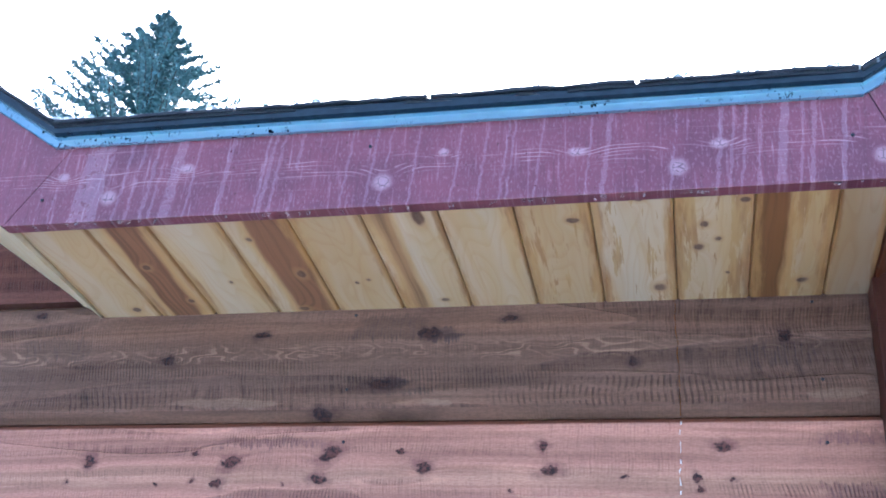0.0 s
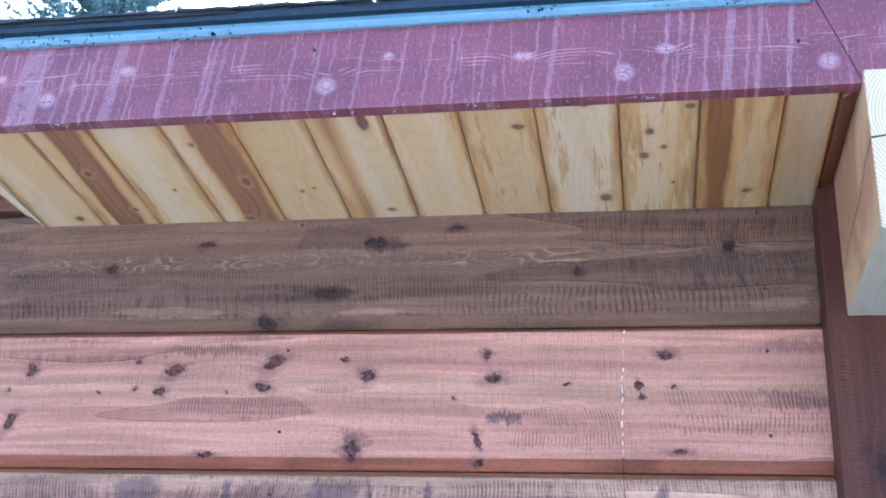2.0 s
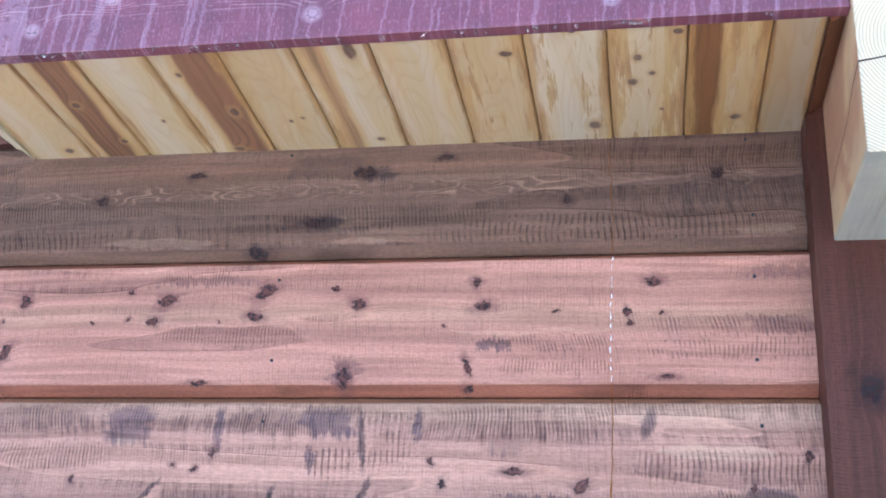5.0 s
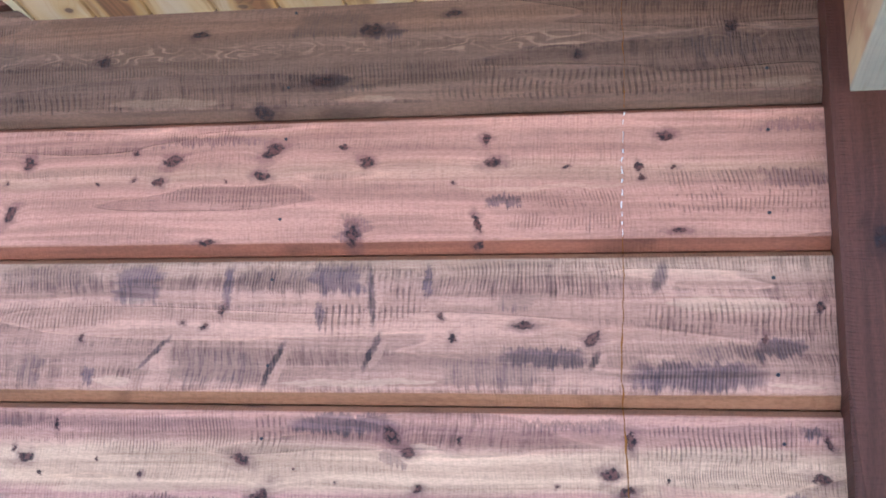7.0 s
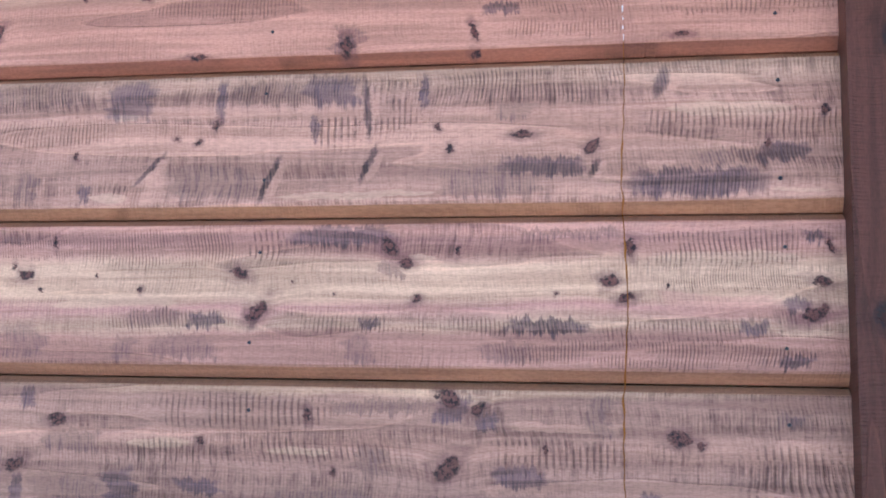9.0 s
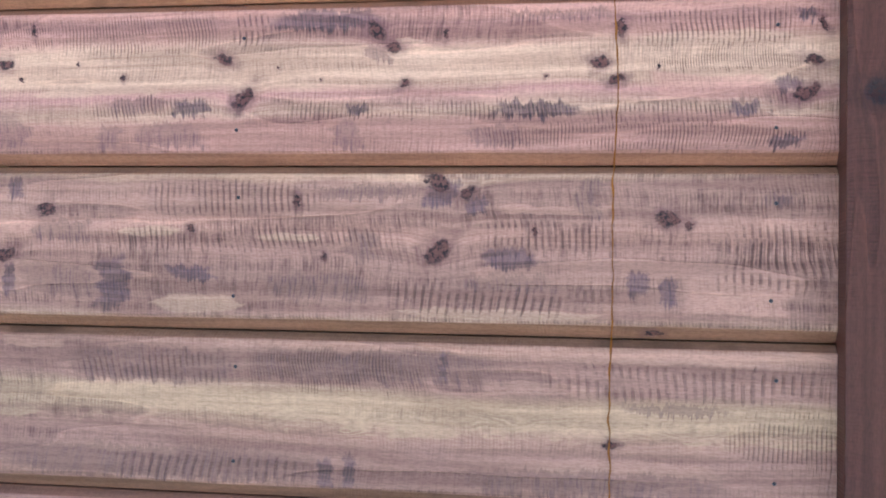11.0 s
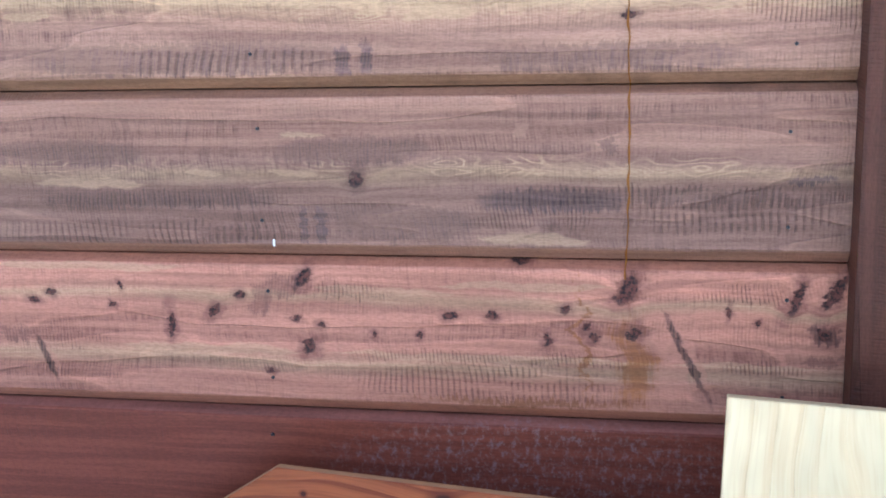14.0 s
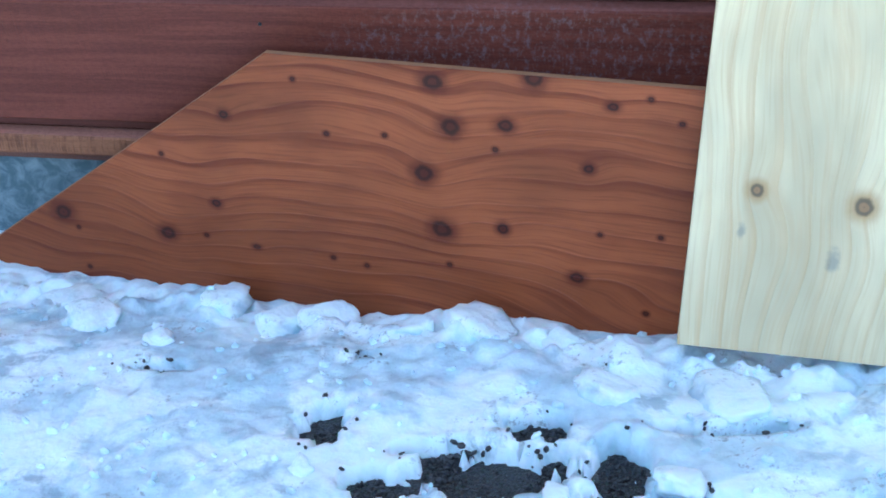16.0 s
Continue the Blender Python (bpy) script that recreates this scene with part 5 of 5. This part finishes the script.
def face_depth(z):
    """How deep the face of the boarding lies at a height, bevels included."""
    for low, high in zip(ARRIS[1:], ARRIS):
        if low - 0.0215 <= z < high - 0.0215:
            if z < low:
                return DEEP * (low - z) / 0.0215
            return DEEP * min(1.0, max(0.0, (z - high + 0.0385) / 0.014)) if high < 3.3 else 0.0
    return 0.0


def run_down(z0, z1, material, wide):
    bm = bmesh.new()
    n = max(2, int((z0 - z1) / 0.006))
    prev = None
    for i in range(n + 1):
        z = z0 + (z1 - z0) * i / n
        x = 0.470 + 0.012 * noise.noise((1.0, 2.0, z * 4)) + 0.003 * noise.noise((4.0, 2.0, z * 40))
        w = wide * (0.45 + 1.5 * abs(noise.noise((9.0, 1.0, z * 24))))
        y = face_depth(z) - 0.0035
        row = [bm.verts.new((x - w, y + 0.002, z)), bm.verts.new((x, y, z)), bm.verts.new((x + w, y + 0.002, z))]
        if prev:
            bm.faces.new((prev[0], prev[1], row[1], row[0])), bm.faces.new((prev[1], prev[2], row[2], row[1]))
        prev = row
    return part("run", bm, material, drips)


drips = thing("resin_run", "thin amber resin run with white dashes down the siding", "resin run", "structure")
run_down(3.298, ARRIS[2] - 0.02, resin, 0.0009)
zs = ARRIS[2] - 0.034
while zs > ARRIS[3] + 0.01:
    ln = random.uniform(0.006, 0.024)
    run_down(zs, max(ARRIS[3], zs - ln), chalk, 0.0009)
    zs -= ln + random.uniform(0.004, 0.014)
for top, low, wide in ((ARRIS[3], ARRIS[4], 0.0012), (ARRIS[4], ARRIS[6], 0.0016), (ARRIS[6], 1.40, 0.0019)):
    run_down(top, low, resin, wide)

fleck = box(-0.1285, -0.1245, -0.003, 0.0005, 1.447, 1.459, 0.0008)
part("fleck", fleck, chalk, drips, "small white fleck")

# ---- leaning panels ----
def brown_y(x, z):
    return -0.16 - 0.18 * x + 0.13 * (z - 0.95)


def pale_y(x, z):
    return -0.21 - 0.4 * (1.262 - z) - 0.1 * (x - 0.62)


def panel(outline, depth_at, thick):
    bm = bmesh.new()
    a = [bm.verts.new((x, depth_at(x, z), z)) for x, z in outline]
    b = [bm.verts.new((x, depth_at(x, z) + thick, z)) for x, z in outline]
    bm.faces.new(a), bm.faces.new(b)
    n = len(outline)
    for i in range(n):
        bm.faces.new((a[i], a[(i + 1) % n], b[(i + 1) % n], b[i]))
    bmesh.ops.bevel(bm, geom=list(bm.edges), offset=0.0015, segments=1, affect="EDGES")
    return bm


brown_knots = [(0.191, 1.076, 0.021, 0.017, 0), (0.220, 1.006, 0.021, 0.018, 0), (0.310, 1.018, 0.017, 0.012, 0), (0.173, 0.923, 0.021, 0.018, 0), (0.203, 0.830, 0.022, 0.018, 0), (0.478, 1.065, 0.012, 0.008, 0), (0.444, 0.964, 0.011, 0.009, 0), (0.307, 0.846, 0.012, 0.011, 0), (0.431, 0.780, 0.015, 0.011, 0), (-0.192, 0.982, 0.012, 0.009, 0), (-0.331, 0.745, 0.019, 0.015, 0), (-0.561, 0.753, 0.024, 0.018, 0), (-0.223, 0.817, 0.012, 0.009, 0), (-0.148, 0.745, 0.01, 0.006, 0), (0.356, 1.096, 0.018, 0.016, 0)]
brown_knots += [(a, c, .006, .005, 0) for a, c in ((-0.055, 1.057), (0.001, 0.970), (-0.327, 0.896), (0.534, 1.082), (0.581, 1.050), (0.001, 0.748), (0.064, 0.743), (0.559, 0.868), (-0.517, 0.648), (-0.250, 0.752), (0.106, 0.979), (0.294, 0.977), (0.542, 0.737), (0.465, 0.859), (0.215, 0.769), (-0.530, 0.727))]
brown = ply_wood("orange_brown_ply", 3.1, (0.34, 0.090, 0.031), (0.130, 0.021, 0.009), "x", brown_knots, 27.0, 0.34, 0.66)
core_ply = plain("plywood_core", (0.30, 0.15, 0.07), 0.7, 60)
BROWN_OUT = [(-0.80, 0.63), (-0.86, 0.50), (0.585, 0.55), (0.612, 1.103), (-0.104, 1.095)]
ply = thing("leaning_plywood", "orange-brown stained plywood panel with a slanted corner, leaning on the wall", "plywood panel")
part("face_veneer", panel(BROWN_OUT, brown_y, 0.004), brown, ply)
part("core", panel(BROWN_OUT, lambda x, z: brown_y(x, z) + 0.0042, 0.014), core_ply, ply, "raw layered plywood core")
white_knots = [(0.985, 0.690, .012, .012, 0), (0.975, 0.835, .016, .016, 0)]
white = ply_wood("pale_raw_ply", 8.4, (0.80, 0.655, 0.40), (0.62, 0.34, 0.13), "z", white_knots, 34.0, 0.55, 0.34, [(0.672, 0.930, 0.011), (0.80, 0.90, 0.017)])
PALE_OUT = [(0.591, 0.764), (0.90, 0.770), (1.02, 0.765), (1.04, 1.270), (0.621, 1.278)]
raw = thing("plywood_sheet", "pale raw plywood sheet leaning on the brown panel", "plywood sheet")
part("face_veneer", panel(PALE_OUT, pale_y, 0.004), white, raw)
part("core", panel(PALE_OUT, lambda x, z: pale_y(x, z) + 0.0042, 0.014), plain("pale_core", (0.45, 0.33, 0.19), 0.7, 60), raw, "pale layered plywood core")

# ---- ground and snow ----
HOLES = [(0.097, -0.600, 0.030, 0.040), (0.405, -0.585, 0.044, 0.028), (0.36, -0.690, 0.090, 0.045), (0.52, -0.672, 0.042, 0.055), (0.70, -0.575, 0.055, 0.009), (0.28, -0.66, 0.025, 0.025), (0.125, -0.430, 0.020, 0.012), (0.21, -0.72, 0.045, 0.03), (0.235, -0.645, 0.018, 0.012), (0.30, -0.635, 0.022, 0.010), (0.44, -0.645, 0.025, 0.010), (0.48, -0.44, 0.010, 0.006), (-0.20, -0.475, 0.05, 0.012), (0.60, -0.575, 0.03, 0.008), (0.62, -0.74, 0.05, 0.03)]


def ground_height(x, y):
    base = 0.685 + 0.05 * min(1.2, max(-1.2, x)) - 0.30 * min(0.45, max(0.0, y + 0.42))
    return max(base, 0.598)


def snow_height(x, y):
    base = ground_height(x, y) + 0.030
    near = 1.0 if abs(x) < 2 and -1.6 < y else 0.3
    big = noise.fractal((x * 3.1, y * 3.1, 1.0), 1.0, 2.0, 3) * 0.022
    wx, wy = x + 0.02 * noise.noise((x * 14, y * 14, 3.0)), y + 0.02 * noise.noise((x * 14, y * 14, 9.0))
    cell = noise.voronoi((wx * 13.0, wy * 16.0, 2.0))[0]
    clump = max(0.0, noise.noise((x * 2.6, y * 2.6, 5.0)) + 0.25)
    lump = min(0.6, (cell[1] - cell[0]) * 1.6) * 0.020 * clump
    fine = noise.fractal((x * 24, y * 24, 4.0), 0.8, 2.1, 4) * 0.0045
    edge = y + 0.285 + 0.17 * x
    pile = math.exp(-(edge / 0.075) ** 2)
    bank = pile * (0.010 + 0.013 * min(1.0, (cell[1] - cell[0]) * 2.5) + 0.045 * noise.noise((x * 6.0, 3.0, 8.0)) + 0.022 * noise.noise((x * 17.0, y * 17.0, 8.0)) + 0.010 * noise.noise((x * 48.0, y * 48.0, 8.0)))
    z = base + near * (big + lump + fine) + bank
    z -= 0.030 * min(1.0, max(0.0, (x - 0.54) / 0.06)) * math.exp(-((y + 0.43) / 0.07) ** 4)
    for hx, hy, rx, ry in HOLES:
        d = ((x - hx) / rx) ** 2 + ((y - hy) / ry) ** 2
        d = math.sqrt(d) + 0.5 * noise.noise((x * 40, y * 40, 6.0)) + 0.28 * noise.noise((x * 100, y * 100, 6.0))
        if d < 1.5:
            z -= 0.09 * min(1.0, max(0.0, (1.25 - d) / 0.4))
    return z


def spread(lo, hi, step, far, grow=1.25):
    inner = list(np.arange(lo, hi + step / 2, step))
    out, d = [], step
    v = hi
    while v < far:
        d *= grow
        v += d
        out.append(v)
    back, d, v = [], step, lo
    while v > -far:
        d *= grow
        v -= d
        back.append(v)
    return back[::-1] + inner + out


xs, ys = spread(-1.0, 1.15, 0.0075, 90), [v for v in spread(-1.0, 0.02, 0.0075, 90) if v < 0.05]
verts = [(x, y, snow_height(x, y)) for y in ys for x in xs]
nx = len(xs)
quads = [(j * nx + i, j * nx + i + 1, (j + 1) * nx + i + 1, (j + 1) * nx + i) for j in range(len(ys) - 1) for i in range(nx - 1)]
me = bpy.data.meshes.new("snow")
me.from_pydata(verts, [], quads)
me.polygons.foreach_set("use_smooth", [True] * len(me.polygons))
SNOW = snow_material()
me.materials.append(SNOW)
flat = bpy.data.meshes.new("ground")
gx, gy = spread(-1.5, 1.5, 0.1, 300, 1.5), spread(-1.5, 0.4, 0.1, 300, 1.5)
n = len(gx)
flat.from_pydata([(x, y, ground_height(x, y)) for y in gy for x in gx], [], [(j * n + i, j * n + i + 1, (j + 1) * n + i + 1, (j + 1) * n + i) for j in range(len(gy) - 1) for i in range(n - 1)])
flat.materials.append(asphalt_material())
tagged(new("ground", flat), "wet dark asphalt with gravel, under patchy snow", "ground", kind="structure")
tagged(new("snow", me), "wet trodden snow with icy patches over the asphalt", "snow", kind="stuff")


def ice_chunk(x, y, size, flat, seed):
    bm = bmesh.new()
    bmesh.ops.create_icosphere(bm, subdivisions=3, radius=1.0)
    for vert in bm.verts:
        c = vert.co.copy()
        f = 1 + 0.5 * noise.noise(c * 1.2 + Vector((seed, 0, 0))) + 0.2 * noise.noise(c * 4 + Vector((seed, 3, 0)))
        c = Vector([math.copysign(abs(v) ** 0.75, v) for v in c])
        vert.co = Vector((c.x * size * 0.8, c.y * size * 0.6, c.z * size * flat * 0.7)) * f
    ob = part("ice_chunk", bm, SNOW, None, smooth=True)
    ob.matrix_world = pose(x, y, snow_height(x, y) + size * flat * 0.12, random.uniform(-15, 15), random.uniform(-15, 15), random.uniform(0, 360))
    return tagged(ob, "rounded lump of icy white snow lying on the ground", "ice chunk", "ice chunks on the ground")


for i, (x, y, s, f) in enumerate(((-0.245, -0.39, 0.034, 0.6), (-0.27, -0.34, 0.014, 0.7), (0.02, -0.30, 0.055, 0.4), (-0.06, -0.30, 0.06, 0.4), (0.17, -0.335, 0.042, 0.5), (0.50, -0.50, 0.06, 0.30), (0.67, -0.50, 0.08, 0.22),
                                  (-0.4, -0.33, 0.07, 0.35), (0.45, -0.75, 0.03, 0.6), (0.60, -0.70, 0.04, 0.5), (0.10, -0.71, 0.025, 0.6), (-0.18, -0.25, 0.06, 0.45), (0.28, -0.34, 0.07, 0.35), (0.42, -0.37, 0.05, 0.35), (-0.52, -0.22, 0.08, 0.3))):
    ice_chunk(x, y, s, f, i * 7.7)

bm = bmesh.new()
for i in range(420):
    x, y = random.uniform(-0.85, 1.0), random.uniform(-0.95, -0.22)
    s = random.uniform(0.002, 0.008)
    bmesh.ops.create_icosphere(bm, subdivisions=1, radius=s, matrix=Matrix.Translation((x, y, snow_height(x, y) + s * 0.3)) @ Euler((random.random() * 6, random.random() * 6, 0)).to_matrix().to_4x4() @ Matrix.Diagonal((1.4, 1, 0.7, 1)))
tagged(part("snow_crumbs", bm, SNOW, None), "small crumbs of broken ice on the snow", "ice crumbs", kind="stuff")

stone = plain("dark_gravel", (0.035, 0.035, 0.038), 0.4, 200, 0.002, 0.0, 0.6)
bm = bmesh.new()
for i in range(620):
    hx, hy, rx, ry = random.choice(HOLES)
    a, d = random.uniform(0, 6.283), math.sqrt(random.random()) * (1.15 if i % 12 else 1.9)
    x, y = hx + math.cos(a) * rx * d, hy + math.sin(a) * ry * d
    s = random.uniform(0.0015, 0.0055)
    bmesh.ops.create_icosphere(bm, subdivisions=1, radius=s, matrix=Matrix.Translation((x, y, max(ground_height(x, y), snow_height(x, y)) + s * 0.2)) @ Euler((random.random() * 6, random.random() * 6, 0)).to_matrix().to_4x4() @ Matrix.Diagonal((1.3, 1, 0.7, 1)))
tagged(part("gravel", bm, stone, None), "dark gravel grains scattered round the bare patches", "gravel", kind="stuff")

# ---- the spruce behind the roof ----
def spruce(x, y, z, height, spread_at):
    tree = thing("spruce_tree", "blue-green spruce standing behind the roof", "tree", at=(x, y, z))
    bark = plain("spruce_bark", (0.08, 0.055, 0.04), 0.9, 20, 0.02)
    m = Nodes("hazed_blue_green_needles")
    n = m.noise(m.coord, 3, 3)
    # blue-green needles, lightened so that bright haze is in their colour
    leaf = m.done(m.mix(n, (0.07, 0.17, 0.19), (0.18, 0.33, 0.35)), 0.6)
    bm = bmesh.new()
    bmesh.ops.create_cone(bm, cap_ends=True, segments=10, radius1=0.16, radius2=0.008, depth=height, matrix=Matrix.Translation((0, 0, height / 2)))
    part("trunk", bm, bark, tree)
    rnd = random.Random(5)
    limbs = bmesh.new()
    verts, faces = [], []

    def needle_spray(p, d, size):
        side = d.cross(Vector((rnd.uniform(-1, 1), rnd.uniform(-1, 1), rnd.uniform(-1, 1)))).normalized() * size * 0.22
        k = len(verts)
        tip = p + d * size
        verts.extend((p - side * 0.3, p + side * 0.3, p + d * size * 0.5 + side, tip, p + d * size * 0.5 - side))
        faces.append((k, k + 1, k + 2, k + 3, k + 4))

    up, turn = 0.10, 0.0
    while up < height - 0.8:
        top = height - up
        reach = spread_at * up ** 1.02 + 0.03
        dense = up < 4.2
        for b in range((4 if up < 0.5 else 8) if dense else 5):
            turn += 2.39996
            a = turn + rnd.uniform(-0.25, 0.25)
            r = reach * rnd.choice((0.75, 0.9, 1.0, 1.05)) * rnd.uniform(0.88, 1.05)
            droop = rnd.uniform(-0.05, 0.30) - 0.1 * min(1, up)
            root = Vector((0, 0, top))
            out = Vector((math.cos(a), math.sin(a), 0))
            prev = root
            n_seg = 6
            for s in range(1, n_seg + 1):
                u = s / n_seg
                p = root + out * r * u + Vector((0, 0, -droop * r * u + 0.22 * r * u * u))
                dvec = (p - prev).normalized()
                q = dvec.cross(Vector((0, 0, 1))).normalized() * 0.006
                k = [limbs.verts.new(w) for w in (prev - q, prev + q, p + q, p - q)]
                limbs.faces.new(k)
                count = (int(12 + 26 * u) if dense else 5)
                for t in range(count):
                    along = prev.lerp(p, rnd.random())
                    fan = dvec * rnd.uniform(0.2, 1) + Vector((rnd.gauss(0, 0.6), rnd.gauss(0, 0.6), rnd.gauss(-0.15, 0.45)))
                    needle_spray(along, fan.normalized(), rnd.uniform(0.05, 0.12) * (1 if dense else 2.6) * (1.0 - 0.3 * u))
                prev = p
        up += 0.10 if dense else 0.22
    for i in range(70):
        needle_spray(Vector((0, 0, height - rnd.uniform(0, 0.4))), Vector((rnd.gauss(0, 0.35), rnd.gauss(0, 0.35), 1)).normalized(), rnd.uniform(0.05, 0.1))
    part("limb_wood", limbs, bark, tree)
    me = bpy.data.meshes.new("crown")
    me.from_pydata(verts, [], faces)
    me.materials.append(leaf)
    crown = new("crown", me)
    crown.parent = tree
    return tree


spruce(0.56 - 0.407 / 0.797 * 13.0, -2.0 + 0.686 / 0.797 * 13.0, 0.65, 2.35 + 13.0 * 0.603 / 0.797 - 0.65, 0.66)
